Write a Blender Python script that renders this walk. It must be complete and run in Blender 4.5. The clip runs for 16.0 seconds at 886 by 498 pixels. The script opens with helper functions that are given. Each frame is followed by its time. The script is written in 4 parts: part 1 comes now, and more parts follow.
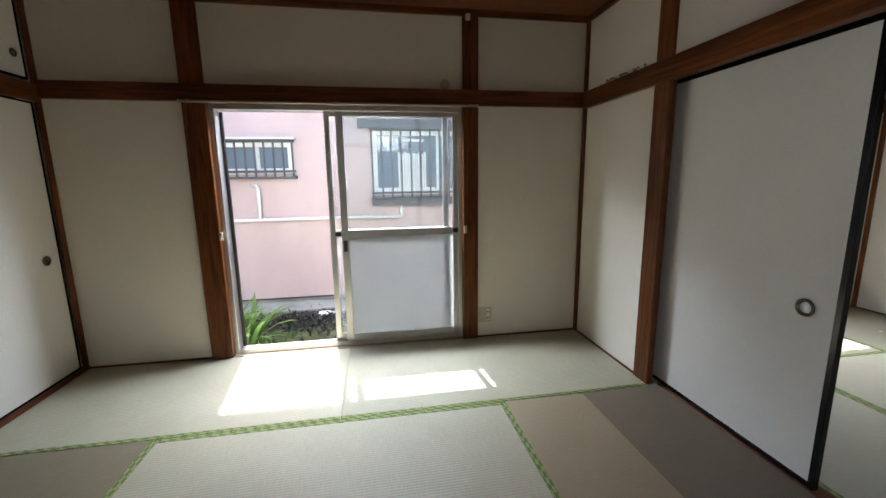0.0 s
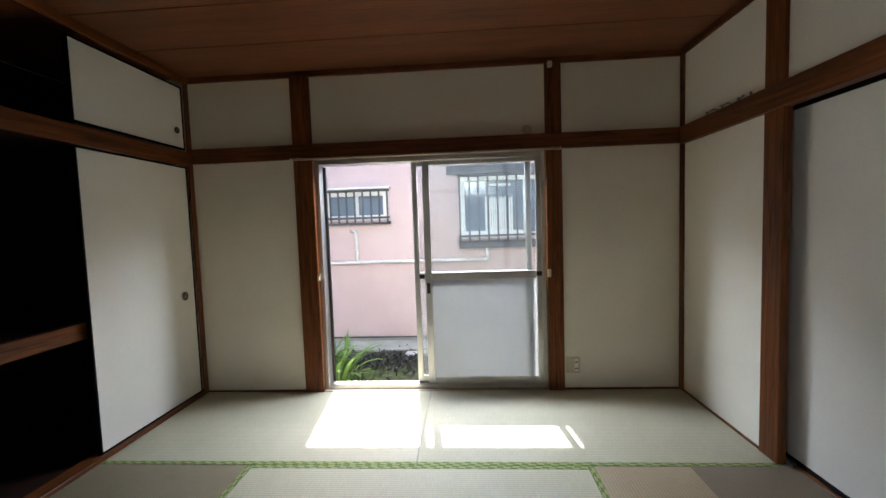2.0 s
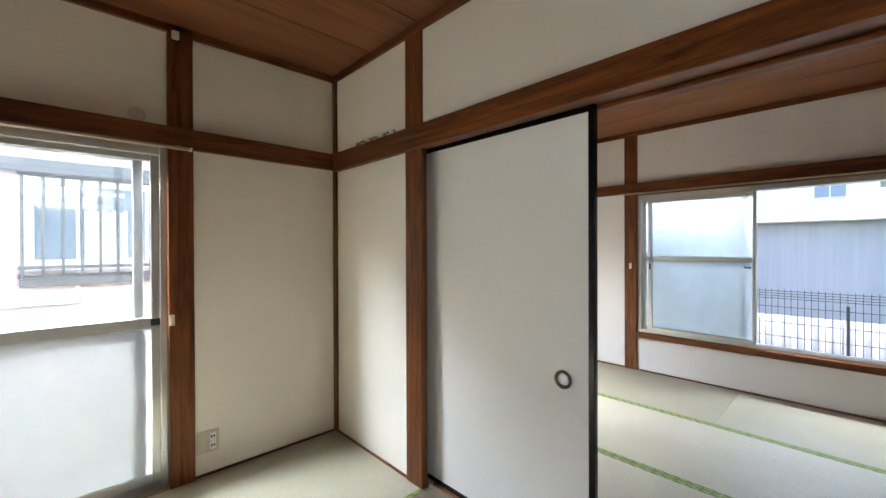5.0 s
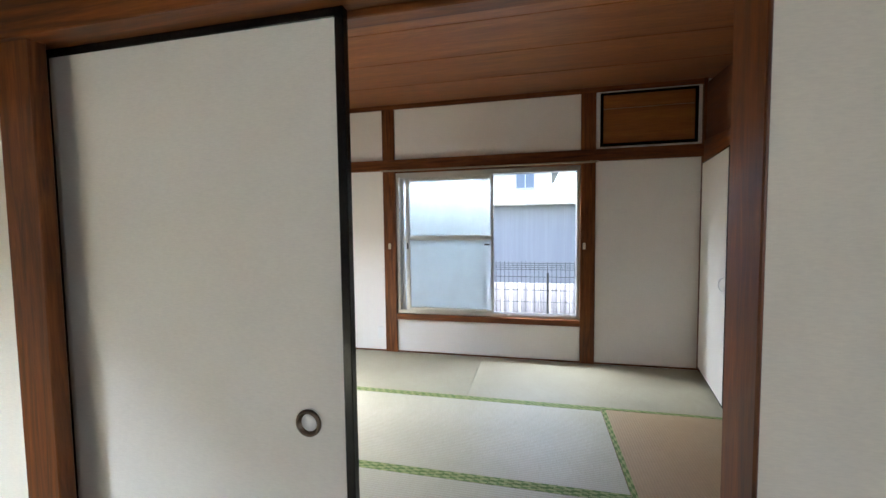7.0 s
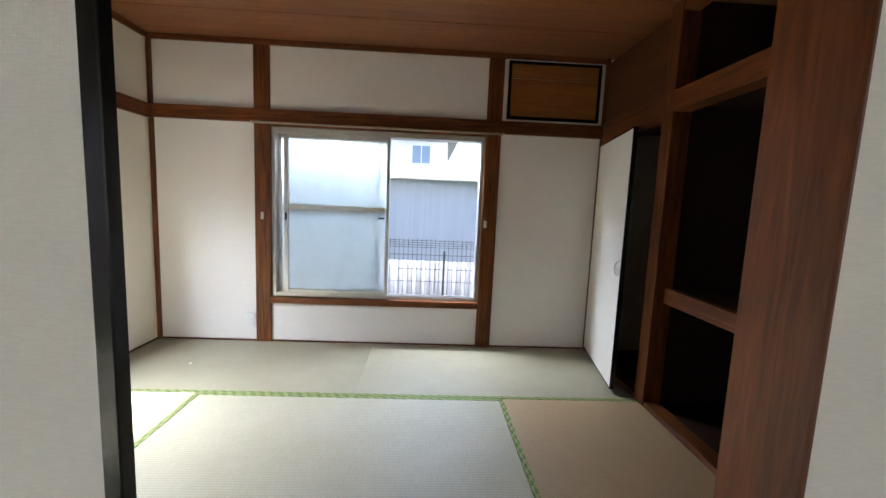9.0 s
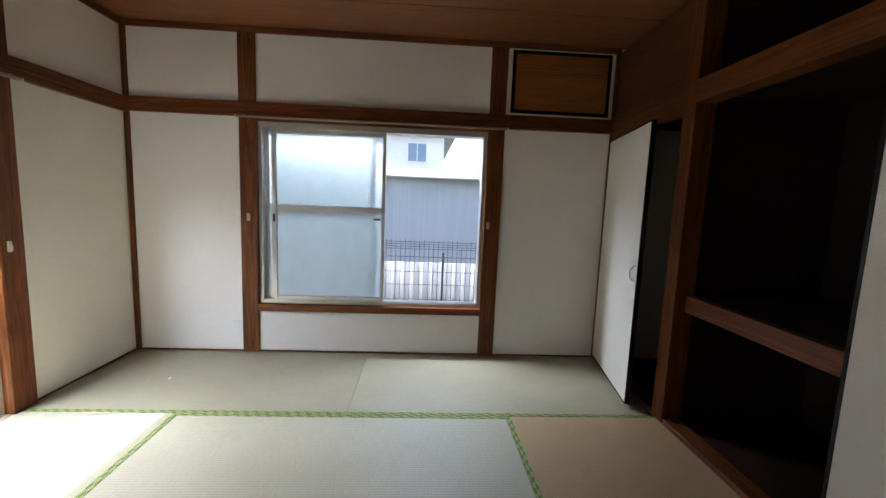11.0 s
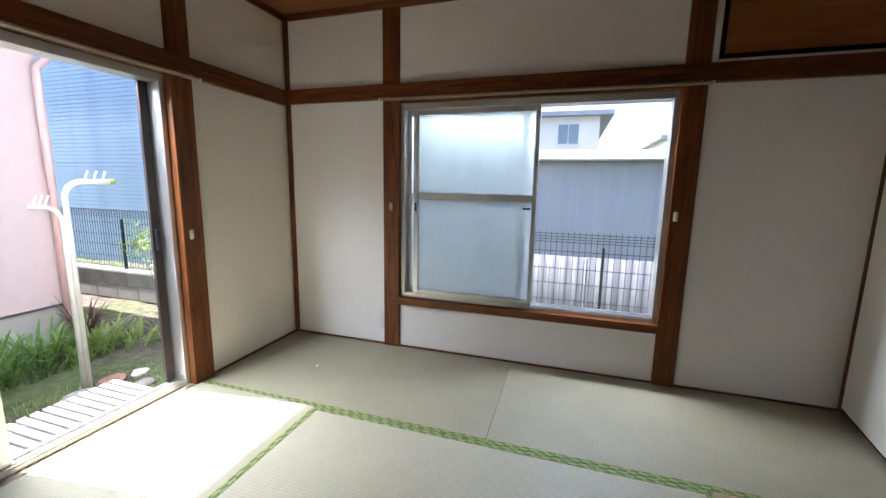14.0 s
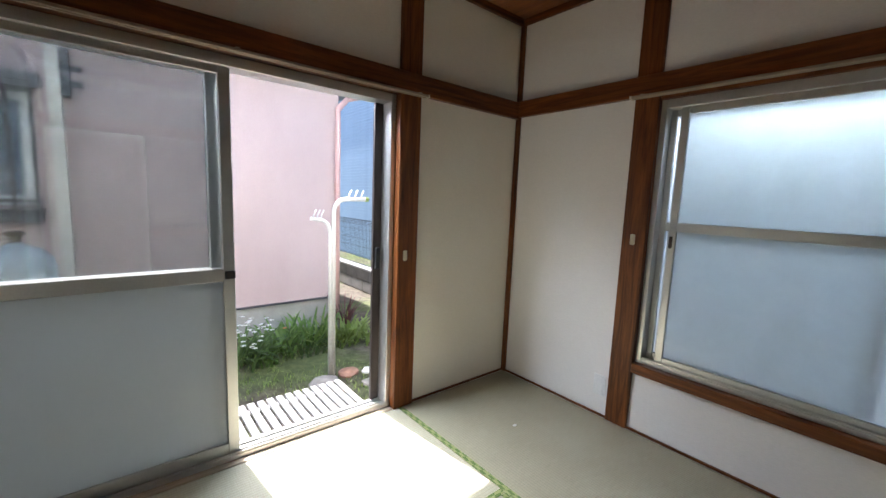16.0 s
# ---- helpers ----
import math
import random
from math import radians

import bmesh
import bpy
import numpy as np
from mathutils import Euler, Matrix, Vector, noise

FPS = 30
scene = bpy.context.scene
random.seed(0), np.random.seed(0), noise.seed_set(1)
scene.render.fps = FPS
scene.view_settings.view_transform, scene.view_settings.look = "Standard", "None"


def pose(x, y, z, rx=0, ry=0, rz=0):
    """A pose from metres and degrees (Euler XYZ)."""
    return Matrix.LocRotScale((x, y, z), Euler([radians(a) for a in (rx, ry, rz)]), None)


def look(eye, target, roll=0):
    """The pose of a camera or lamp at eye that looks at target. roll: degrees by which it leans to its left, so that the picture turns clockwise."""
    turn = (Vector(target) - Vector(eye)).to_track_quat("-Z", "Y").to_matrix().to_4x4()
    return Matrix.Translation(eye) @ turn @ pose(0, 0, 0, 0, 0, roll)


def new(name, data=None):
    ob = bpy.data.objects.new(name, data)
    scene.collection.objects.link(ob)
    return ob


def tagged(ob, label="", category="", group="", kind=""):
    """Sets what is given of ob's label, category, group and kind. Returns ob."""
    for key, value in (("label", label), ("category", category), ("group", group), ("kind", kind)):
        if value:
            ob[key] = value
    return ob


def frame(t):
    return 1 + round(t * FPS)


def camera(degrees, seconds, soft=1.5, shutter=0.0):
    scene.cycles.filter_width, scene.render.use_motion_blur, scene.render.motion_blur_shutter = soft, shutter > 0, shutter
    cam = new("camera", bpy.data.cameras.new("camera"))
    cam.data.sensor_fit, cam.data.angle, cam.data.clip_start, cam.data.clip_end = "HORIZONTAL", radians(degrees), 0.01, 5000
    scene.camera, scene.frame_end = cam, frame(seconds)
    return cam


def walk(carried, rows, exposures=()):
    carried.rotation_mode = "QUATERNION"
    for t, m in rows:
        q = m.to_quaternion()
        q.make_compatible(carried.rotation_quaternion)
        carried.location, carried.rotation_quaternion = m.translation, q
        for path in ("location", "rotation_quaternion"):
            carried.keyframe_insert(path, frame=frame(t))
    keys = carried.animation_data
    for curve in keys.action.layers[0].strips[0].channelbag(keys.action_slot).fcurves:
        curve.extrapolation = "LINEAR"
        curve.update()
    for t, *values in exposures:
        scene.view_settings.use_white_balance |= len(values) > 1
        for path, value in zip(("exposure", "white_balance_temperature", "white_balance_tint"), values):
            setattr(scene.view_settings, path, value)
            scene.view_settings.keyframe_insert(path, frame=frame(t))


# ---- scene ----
cam = camera(96.4, 16.0)
PATH = [
    (0, (0.127, 0.136, 1.231), (0.454, 2.079, 0.882), -0.8),
    (0.5, (0.148, 0.141, 1.222), (0.212, 2.118, 0.93), -1.1),
    (1, (0.164, 0.144, 1.227), (0.075, 2.132, 1.033), -1.4),
    (1.5, (0.182, 0.14, 1.231), (0.062, 2.131, 1.093), -1.7),
    (2, (0.195, 0.136, 1.232), (0.073, 2.129, 1.107), -1.9),
    (2.5, (0.201, 0.151, 1.24), (0.114, 2.147, 1.144), -2.0),
    (3, (0.211, 0.224, 1.238), (0.262, 2.223, 1.201), -1.0),
    (3.5, (0.22, 0.336, 1.261), (0.614, 2.296, 1.269), -0.5),
    (4, (0.266, 0.431, 1.246), (0.984, 2.298, 1.205), -1.5),
    (4.5, (0.317, 0.509, 1.229), (1.409, 2.184, 1.21), -1.0),
    (5, (0.388, 0.581, 1.227), (1.767, 2.03, 1.216), -0.2),
    (7.5, (0.988, 0.832, 1.208), (2.969, 1.056, 1.04), -0.1),
    (8, (1.074, 0.852, 1.196), (3.064, 0.886, 0.993), 1.1),
    (8.5, (1.171, 0.848, 1.204), (3.161, 0.793, 1.015), 1.6),
    (9, (1.277, 0.856, 1.187), (3.262, 0.77, 0.957), 2.4),
    (11.5, (1.5, 0.881, 1.203), (3.482, 0.765, 0.963), 2.0),
    (12, (1.513, 0.881, 1.206), (3.494, 0.766, 0.954), 1.4),
    (12.5, (1.564, 0.894, 1.199), (3.547, 0.822, 0.946), 1.7),
    (13, (1.686, 0.904, 1.19), (3.664, 0.953, 0.902), 4.0),
    (13.5, (1.797, 0.939, 1.193), (3.756, 1.189, 0.88), 2.8),
    (14, (1.918, 0.963, 1.185), (3.801, 1.557, 0.866), 1.0),
    (14.5, (2.06, 0.98, 1.188), (3.812, 1.893, 0.879), 2.5),
    (15, (2.164, 1.018, 1.189), (3.756, 2.194, 0.901), 3.4),
    (15.5, (2.27, 1.099, 1.194), (3.72, 2.452, 0.936), 3.4),
    (16, (2.393, 1.199, 1.205), (3.659, 2.726, 0.95), 2.3),
]
walk(cam, [(t, look(eye, target, roll)) for t, eye, target, roll in PATH], [(0.0, 2.05, 5950, 14), (3.0, 1.95, 5950, 14), (4.0, 2.55, 5950, 14), (4.5, 2.85, 5950, 14), (5.0, 3.12, 5950, 14), (7.5, 3.05, 5950, 14), (8.5, 3.1, 5950, 14), (9.0, 3.05, 5950, 14), (11.5, 2.6, 5950, 14), (13.0, 2.65, 5950, 14), (14.5, 2.35, 5950, 14), (16.0, 2.18, 5950, 14)])

# ---- light ----
SUN_DIR = Vector((0.10, -0.80, -1.23)).normalized()
world = bpy.data.worlds.new("world")
scene.world = world
world.use_nodes = True
_n = world.node_tree.nodes
sky = _n.new("ShaderNodeTexSky")
sky.sky_type = "NISHITA"
sky.sun_disc = False
sky.sun_elevation = math.asin(-SUN_DIR.z)
sky.sun_rotation = math.atan2(-SUN_DIR.x, -SUN_DIR.y)
sky.dust_density = 3.0
sky.air_density = 1.0
_n["Background"].inputs["Strength"].default_value = 0.15
world.node_tree.links.new(sky.outputs[0], _n["Background"].inputs["Color"])

sun = new("sun", bpy.data.lights.new("sun", "SUN"))
sun.data.energy, sun.data.angle, sun.data.color = 5.0, radians(0.6), (1.0, 0.95, 0.87)
sun.matrix_world = Matrix.Translation((0, 8, 9)) @ SUN_DIR.to_track_quat("-Z", "Y").to_matrix().to_4x4()


# added area lamps: sky light under the eaves at the openings, and a fill from an unseen kitchen
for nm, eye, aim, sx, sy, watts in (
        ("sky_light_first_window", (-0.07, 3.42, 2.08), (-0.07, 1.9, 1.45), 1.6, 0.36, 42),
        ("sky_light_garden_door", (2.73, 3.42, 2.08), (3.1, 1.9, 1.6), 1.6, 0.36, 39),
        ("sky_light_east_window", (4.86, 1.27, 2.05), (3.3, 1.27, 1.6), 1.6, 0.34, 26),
        # invented fill source, aimed at the partition and sliding doors to brighten them
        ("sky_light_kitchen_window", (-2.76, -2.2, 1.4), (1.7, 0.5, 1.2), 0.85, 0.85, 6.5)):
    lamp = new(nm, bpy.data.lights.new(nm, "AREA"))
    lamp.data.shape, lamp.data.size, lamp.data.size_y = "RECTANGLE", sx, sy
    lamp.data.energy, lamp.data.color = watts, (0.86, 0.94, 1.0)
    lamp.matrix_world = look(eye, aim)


# ---- materials ----
def mat(name, rough=0.6, metal=0.0, spec=0.5):
    m = bpy.data.materials.new(name)
    m.use_nodes = True
    b = m.node_tree.nodes["Principled BSDF"]
    b.inputs["Roughness"].default_value = rough
    b.inputs["Metallic"].default_value = metal
    b.inputs["Specular IOR Level"].default_value = spec
    return m, m.node_tree.nodes, m.node_tree.links, b


def coords(n, l, scale, kind="Object", rot=(0, 0, 0)):
    tc, mp = n.new("ShaderNodeTexCoord"), n.new("ShaderNodeMapping")
    mp.inputs["Scale"].default_value = scale
    mp.inputs["Rotation"].default_value = rot
    l.new(tc.outputs[kind], mp.inputs[0])
    return mp.outputs[0]


def noise_tex(n, l, vec, scale, detail=4.0, rough=0.55, dist=0.0):
    t = n.new("ShaderNodeTexNoise")
    t.inputs["Scale"].default_value, t.inputs["Detail"].default_value = scale, detail
    t.inputs["Roughness"].default_value, t.inputs["Distortion"].default_value = rough, dist
    l.new(vec, t.inputs["Vector"])
    return t.outputs["Fac"]


def ramp(n, l, fac, stops):
    r = n.new("ShaderNodeValToRGB")
    r.color_ramp.elements[0].position, r.color_ramp.elements[0].color = stops[0][0], (*stops[0][1], 1)
    r.color_ramp.elements[1].position, r.color_ramp.elements[1].color = stops[-1][0], (*stops[-1][1], 1)
    for p, c in stops[1:-1]:
        r.color_ramp.elements.new(p).color = (*c, 1)
    l.new(fac, r.inputs[0])
    return r.outputs[0]


def blend(n, l, fac, a, b, mode="MIX"):
    x = n.new("ShaderNodeMix")
    x.data_type, x.blend_type = "RGBA", mode
    for v, i in ((fac, 0), (a, 6), (b, 7)):
        if isinstance(v, (int, float)):
            x.inputs[i].default_value = v
        elif isinstance(v, tuple):
            x.inputs[i].default_value = (*v, 1)
        else:
            l.new(v, x.inputs[i])
    return x.outputs[2]


def bump(n, l, b, height, strength=0.2, dist=0.002):
    p = n.new("ShaderNodeBump")
    p.inputs["Strength"].default_value, p.inputs["Distance"].default_value = strength, dist
    l.new(height, p.inputs["Height"])
    l.new(p.outputs[0], b.inputs["Normal"])


def speckled(name, a, b2, fine=60, coarse=2.5, rough=0.8, bumps=0.25, dist=0.002, metal=0.0, spec=0.4, stretch=(1, 1, 1)):
    m, n, l, b = mat(name, rough, metal, spec)
    v = coords(n, l, stretch)
    f1, f2 = noise_tex(n, l, v, fine), noise_tex(n, l, v, coarse, 5, 0.6)
    c1 = ramp(n, l, f2, [(0.3, a), (0.7, b2)])
    c2 = blend(n, l, 0.12, c1, ramp(n, l, f1, [(0.3, (0.25, 0.25, 0.25)), (0.7, (1, 1, 1))]), "MULTIPLY")
    l.new(c2, b.inputs["Base Color"])
    bump(n, l, b, f1, bumps, dist)
    return m


def wood(name, axis, dark, light, rough=0.42, fine=26.0):
    m, n, l, b = mat(name, rough, 0, 0.3)
    s = [1.0, 1.0, 1.0]
    s[axis] = 0.07
    v = coords(n, l, tuple(s))
    oi = n.new("ShaderNodeObjectInfo")
    add = n.new("ShaderNodeVectorMath")
    l.new(v, add.inputs[0])
    l.new(oi.outputs["Random"], add.inputs[1])
    v = add.outputs[0]
    grain = noise_tex(n, l, v, fine, 6, 0.62, 1.2)
    fibre = noise_tex(n, l, v, fine * 7, 3, 0.6, 0.0)
    broad = noise_tex(n, l, v, 5.0, 3, 0.5, 0.6)
    c = ramp(n, l, grain, [(0.28, dark), (0.52, tuple((x + y) / 2 for x, y in zip(dark, light))), (0.75, light)])
    c = blend(n, l, 0.35, c, ramp(n, l, fibre, [(0.35, (0.35, 0.33, 0.32)), (0.65, (1, 1, 1))]), "MULTIPLY")
    c = blend(n, l, 0.4, c, ramp(n, l, broad, [(0.35, (0.45, 0.42, 0.40)), (0.65, (1, 1, 1))]), "MULTIPLY")
    l.new(c, b.inputs["Base Color"])
    r = n.new("ShaderNodeMapRange")
    r.inputs[3].default_value, r.inputs[4].default_value = rough - 0.1, rough + 0.15
    l.new(grain, r.inputs[0])
    l.new(r.outputs[0], b.inputs["Roughness"])
    bump(n, l, b, fibre, 0.18, 0.001)
    return m


DK, LT = (0.050, 0.014, 0.003), (0.30, 0.094, 0.020)
WOOD = [wood("post_wood_x", 0, DK, LT), wood("post_wood_y", 1, DK, LT), wood("post_wood_z", 2, DK, LT)]
# dark closet wood, its colour lowered further to carry the recess shade
CLOSET_WOOD_SHADED = [wood("closet_wood_shaded_x", 0, (0.018, 0.007, 0.004), (0.046, 0.019, 0.010), 0.65),
               wood("closet_wood_shaded_y", 1, (0.018, 0.007, 0.004), (0.046, 0.019, 0.010), 0.65),
               wood("closet_wood_shaded_z", 2, (0.018, 0.007, 0.004), (0.046, 0.019, 0.010), 0.65)]
# threshold wood paled in colour to stand in for glaring aluminium tracks
PALE_WOOD = wood("pale_threshold_wood", 0, (0.36, 0.28, 0.19), (0.5, 0.41, 0.30), 0.6)
PANEL_WOOD = wood("closet_panel_wood", 0, (0.055, 0.018, 0.006), (0.16, 0.056, 0.018), 0.5, 14)
CEIL_X = wood("ceiling_board_x", 0, (0.14, 0.046, 0.018), (0.29, 0.108, 0.044), 0.38, 18)
CEIL_Y = wood("ceiling_board_y", 1, (0.19, 0.066, 0.024), (0.38, 0.148, 0.058), 0.38, 18)
HATCH_WOOD = wood("hatch_board", 1, (0.27, 0.092, 0.02), (0.43, 0.17, 0.042), 0.4, 14)


def wallpaper(name, a, b2, ribs=False):
    m, n, l, b = mat(name, 0.85, 0, 0.25)
    v = coords(n, l, (1, 1, 1))
    stain = noise_tex(n, l, v, 1.3, 5, 0.6, 0.3)
    c = ramp(n, l, stain, [(0.3, a), (0.7, b2)])
    warp = noise_tex(n, l, coords(n, l, (60, 60, 420)), 1.0, 3)
    weft = noise_tex(n, l, coords(n, l, (420, 420, 50)), 1.0, 3)
    mx = n.new("ShaderNodeMath")
    mx.operation = "ADD"
    l.new(warp, mx.inputs[0])
    l.new(weft, mx.inputs[1])
    c = blend(n, l, 0.10, c, ramp(n, l, warp, [(0.35, (0.4, 0.4, 0.4)), (0.65, (1, 1, 1))]), "MULTIPLY")
    l.new(c, b.inputs["Base Color"])
    bump(n, l, b, mx.outputs[0], 0.35, 0.0012)
    return m


PAPER = wallpaper("wall_cloth", (0.78, 0.725, 0.60), (0.835, 0.785, 0.67))
PAPER2 = wallpaper("wall_cloth_pale", (0.79, 0.75, 0.70), (0.835, 0.80, 0.755))
FUSUMA = wallpaper("fusuma_paper", (0.785, 0.755, 0.675), (0.835, 0.805, 0.735))
LACQUER, _a, _b, _c = mat("black_lacquer", 0.22, 0, 0.3)
_c.inputs["Base Color"].default_value = (0.008, 0.007, 0.006, 1)
_f = noise_tex(_a, _b, coords(_a, _b, (1, 1, 1)), 30, 4)
_r = _a.new("ShaderNodeMapRange")
_r.inputs[3].default_value, _r.inputs[4].default_value = 0.18, 0.26
_b.new(_f, _r.inputs[0])
_b.new(_r.outputs[0], _c.inputs["Roughness"])
ALU = speckled("satin_aluminium", (0.56, 0.55, 0.52), (0.68, 0.67, 0.64), 200, 3, 0.34, 0.05, 0.0005, 0.85)
ALU_DARK = speckled("bronze_aluminium", (0.035, 0.026, 0.024), (0.06, 0.045, 0.04), 120, 4, 0.45, 0.05, 0.0005, 0.3)
RAIL = speckled("champagne_rail", (0.30, 0.24, 0.17), (0.38, 0.31, 0.23), 200, 6, 0.42, 0.04, 0.0005, 0.5)
STEEL = speckled("stainless_tube", (0.70, 0.70, 0.68), (0.78, 0.78, 0.76), 150, 6, 0.42, 0.04, 0.0005, 0.55)
BRASS = speckled("aged_bronze", (0.10, 0.075, 0.05), (0.17, 0.13, 0.09), 200, 20, 0.4, 0.15, 0.0006, 0.9)
IVORY = speckled("ivory_plastic", (0.56, 0.50, 0.36), (0.62, 0.56, 0.42), 90, 8, 0.42, 0.03, 0.0005)
WHITE_PL = speckled("white_plastic", (0.78, 0.77, 0.73), (0.83, 0.82, 0.79), 90, 8, 0.4, 0.03, 0.0005)
PULL_WHITE = speckled("polished_white_enamel", (0.89, 0.89, 0.87), (0.92, 0.92, 0.90), 90, 8, 0.25, 0.02, 0.0004)
BLACK_PL = speckled("black_rubber", (0.012, 0.012, 0.012), (0.025, 0.025, 0.025), 90, 8, 0.6, 0.05, 0.0005)


def tatami_mat_material(name, a, b2, half_tint=None):
    m, n, l, b = mat(name, 0.52, 0, 0.45)
    v = coords(n, l, (1, 1, 1))
    stain = noise_tex(n, l, v, 1.6, 5, 0.6, 0.2)
    straw = noise_tex(n, l, coords(n, l, (330, 16, 16)), 1.0, 3, 0.6)
    oi = n.new("ShaderNodeObjectInfo")
    c = ramp(n, l, stain, [(0.3, a), (0.7, b2)])
    c = blend(n, l, 0.35, c, ramp(n, l, straw, [(0.3, (0.55, 0.53, 0.45)), (0.7, (1, 1, 1))]), "MULTIPLY")
    c = blend(n, l, 0.5, c, ramp(n, l, oi.outputs["Random"], [(0.0, (0.86, 0.84, 0.78)), (1.0, (1, 1, 1))]), "MULTIPLY")
    if half_tint:
        sp, st = n.new("ShaderNodeSeparateXYZ"), n.new("ShaderNodeMapRange")
        st.inputs[1].default_value, st.inputs[2].default_value = -0.004, 0.004
        l.new(v, sp.inputs[0])
        l.new(sp.outputs["Y"], st.inputs[0])
        c = blend(n, l, st.outputs[0], blend(n, l, 1.0, c, half_tint, "MULTIPLY"), c)
    w = n.new("ShaderNodeTexWave")
    w.wave_type, w.bands_direction, w.wave_profile = "BANDS", "Y", "SIN"
    w.inputs["Scale"].default_value, w.inputs["Distortion"].default_value = 21.0, 0.25
    l.new(v, w.inputs["Vector"])
    c = blend(n, l, 0.22, c, ramp(n, l, w.outputs["Fac"], [(0.0, (0.5, 0.48, 0.40)), (0.35, (1, 1, 1))]), "MULTIPLY")
    l.new(c, b.inputs["Base Color"])
    mx = n.new("ShaderNodeMath")
    mx.operation = "MULTIPLY_ADD"
    mx.inputs[1].default_value = 0.35
    l.new(straw, mx.inputs[0])
    l.new(w.outputs["Fac"], mx.inputs[2])
    bump(n, l, b, mx.outputs[0], 0.45, 0.0016)
    return m


TATAMI_PALE = tatami_mat_material("tatami_straw", (0.465, 0.435, 0.315), (0.535, 0.505, 0.385))
# browner tone paints in the sheen of straw seen along the weave
TATAMI_SHEEN = tatami_mat_material("tatami_straw_sheen_tan", (0.42, 0.285, 0.145), (0.48, 0.34, 0.185))
# shaded copy of the straw: dimness away from the window is in its colour
TATAMI_SHADED = tatami_mat_material("tatami_straw_shaded", (0.20, 0.165, 0.10), (0.25, 0.21, 0.135))
# one half of this mat is tinted darker, split by a straight edge
TATAMI_HALF = tatami_mat_material("tatami_straw_half_darker", (0.36, 0.28, 0.17), (0.41, 0.325, 0.21), (0.55, 0.56, 0.62))

# slightly browner east mats, darkened in colour for the dim side of the room
TATAMI_DIM = tatami_mat_material("tatami_straw_dimmed", (0.36, 0.325, 0.225), (0.43, 0.395, 0.285))

HERI, _a, _b, _c = mat("green_tatami_border", 0.7, 0, 0.3)
_v = coords(_a, _b, (1, 1, 1))
_ck = _a.new("ShaderNodeTexChecker")
_ck.inputs["Scale"].default_value = 1.0
_ck.inputs["Color1"].default_value, _ck.inputs["Color2"].default_value = (0.14, 0.21, 0.055, 1), (0.33, 0.36, 0.14, 1)
_b.new(coords(_a, _b, (28, 75, 0), "Object", (0, 0, 0.35)), _ck.inputs["Vector"])
_wv = noise_tex(_a, _b, _v, 300, 2)
_b.new(blend(_a, _b, 0.4, _ck.outputs[0], ramp(_a, _b, _wv, [(0.3, (0.4, 0.5, 0.35)), (0.7, (1, 1, 1))]), "MULTIPLY"), _c.inputs["Base Color"])
bump(_a, _b, _c, _wv, 0.4, 0.001)


def pane_material(name, milk, rough, tint, glow=0.5):
    """Glass of a pane: rough scatter plus a thin film of dust that catches the sun."""
    m = bpy.data.materials.new(name)
    m.use_nodes = True
    n, l = m.node_tree.nodes, m.node_tree.links
    n.remove(n["Principled BSDF"])
    out = n["Material Output"]
    tr = n.new("ShaderNodeBsdfTransparent") if rough == 0 else n.new("ShaderNodeBsdfRefraction")
    if rough:
        tr.inputs["Roughness"].default_value, tr.inputs["IOR"].default_value = rough, 1.35
    tr.inputs["Color"].default_value = (*tint, 1)
    tl, df = n.new("ShaderNodeBsdfTranslucent"), n.new("ShaderNodeBsdfDiffuse")
    tl.inputs["Color"].default_value = (glow, glow * 1.04, glow * 1.06, 1)
    df.inputs["Color"].default_value = (0.7, 0.72, 0.72, 1)
    m1, m2, m3 = (n.new("ShaderNodeMixShader") for _ in range(3))
    m1.inputs[0].default_value = 0.3
    l.new(tl.outputs[0], m1.inputs[1])
    l.new(df.outputs[0], m1.inputs[2])
    film = noise_tex(n, l, coords(n, l, (1, 1, 1)), 3.5, 6, 0.65, 0.4)
    rg = n.new("ShaderNodeMapRange")
    rg.inputs[1].default_value, rg.inputs[2].default_value = 0.3, 0.7
    rg.inputs[3].default_value, rg.inputs[4].default_value = milk * 0.93, min(1.0, milk * 1.07)
    l.new(film, rg.inputs[0])
    l.new(rg.outputs[0], m2.inputs[0])
    l.new(tr.outputs[0], m2.inputs[1])
    l.new(m1.outputs[0], m2.inputs[2])
    gl, fr = n.new("ShaderNodeBsdfGlossy"), n.new("ShaderNodeFresnel")
    gl.inputs["Roughness"].default_value = 0.03 if rough == 0 else 0.25
    fr.inputs["IOR"].default_value = 1.45
    l.new(fr.outputs[0], m3.inputs[0])
    l.new(m2.outputs[0], m3.inputs[1])
    l.new(gl.outputs[0], m3.inputs[2])
    l.new(m3.outputs[0], out.inputs["Surface"])
    return m


GLASS_CLEAR = pane_material("clear_glass", 0.007, 0, (0.93, 0.95, 0.95))
GLASS_FROST = pane_material("frosted_glass", 0.72, 0.42, (0.95, 0.98, 0.97), 0.65)
GLASS_FROST2 = pane_material("patterned_glass", 0.60, 0.26, (0.96, 0.985, 0.96), 1.0)
GLASS_FROST_THIN = pane_material("lightly_frosted_glass", 0.08, 0.12, (0.95, 0.97, 0.97), 0.6)
SCREEN = bpy.data.materials.new("insect_screen_mesh")
SCREEN.use_nodes = True
_n, _l = SCREEN.node_tree.nodes, SCREEN.node_tree.links
_t, _m = _n.new("ShaderNodeBsdfTransparent"), _n.new("ShaderNodeMixShader")
_n["Principled BSDF"].inputs["Base Color"].default_value = (0.03, 0.03, 0.032, 1)
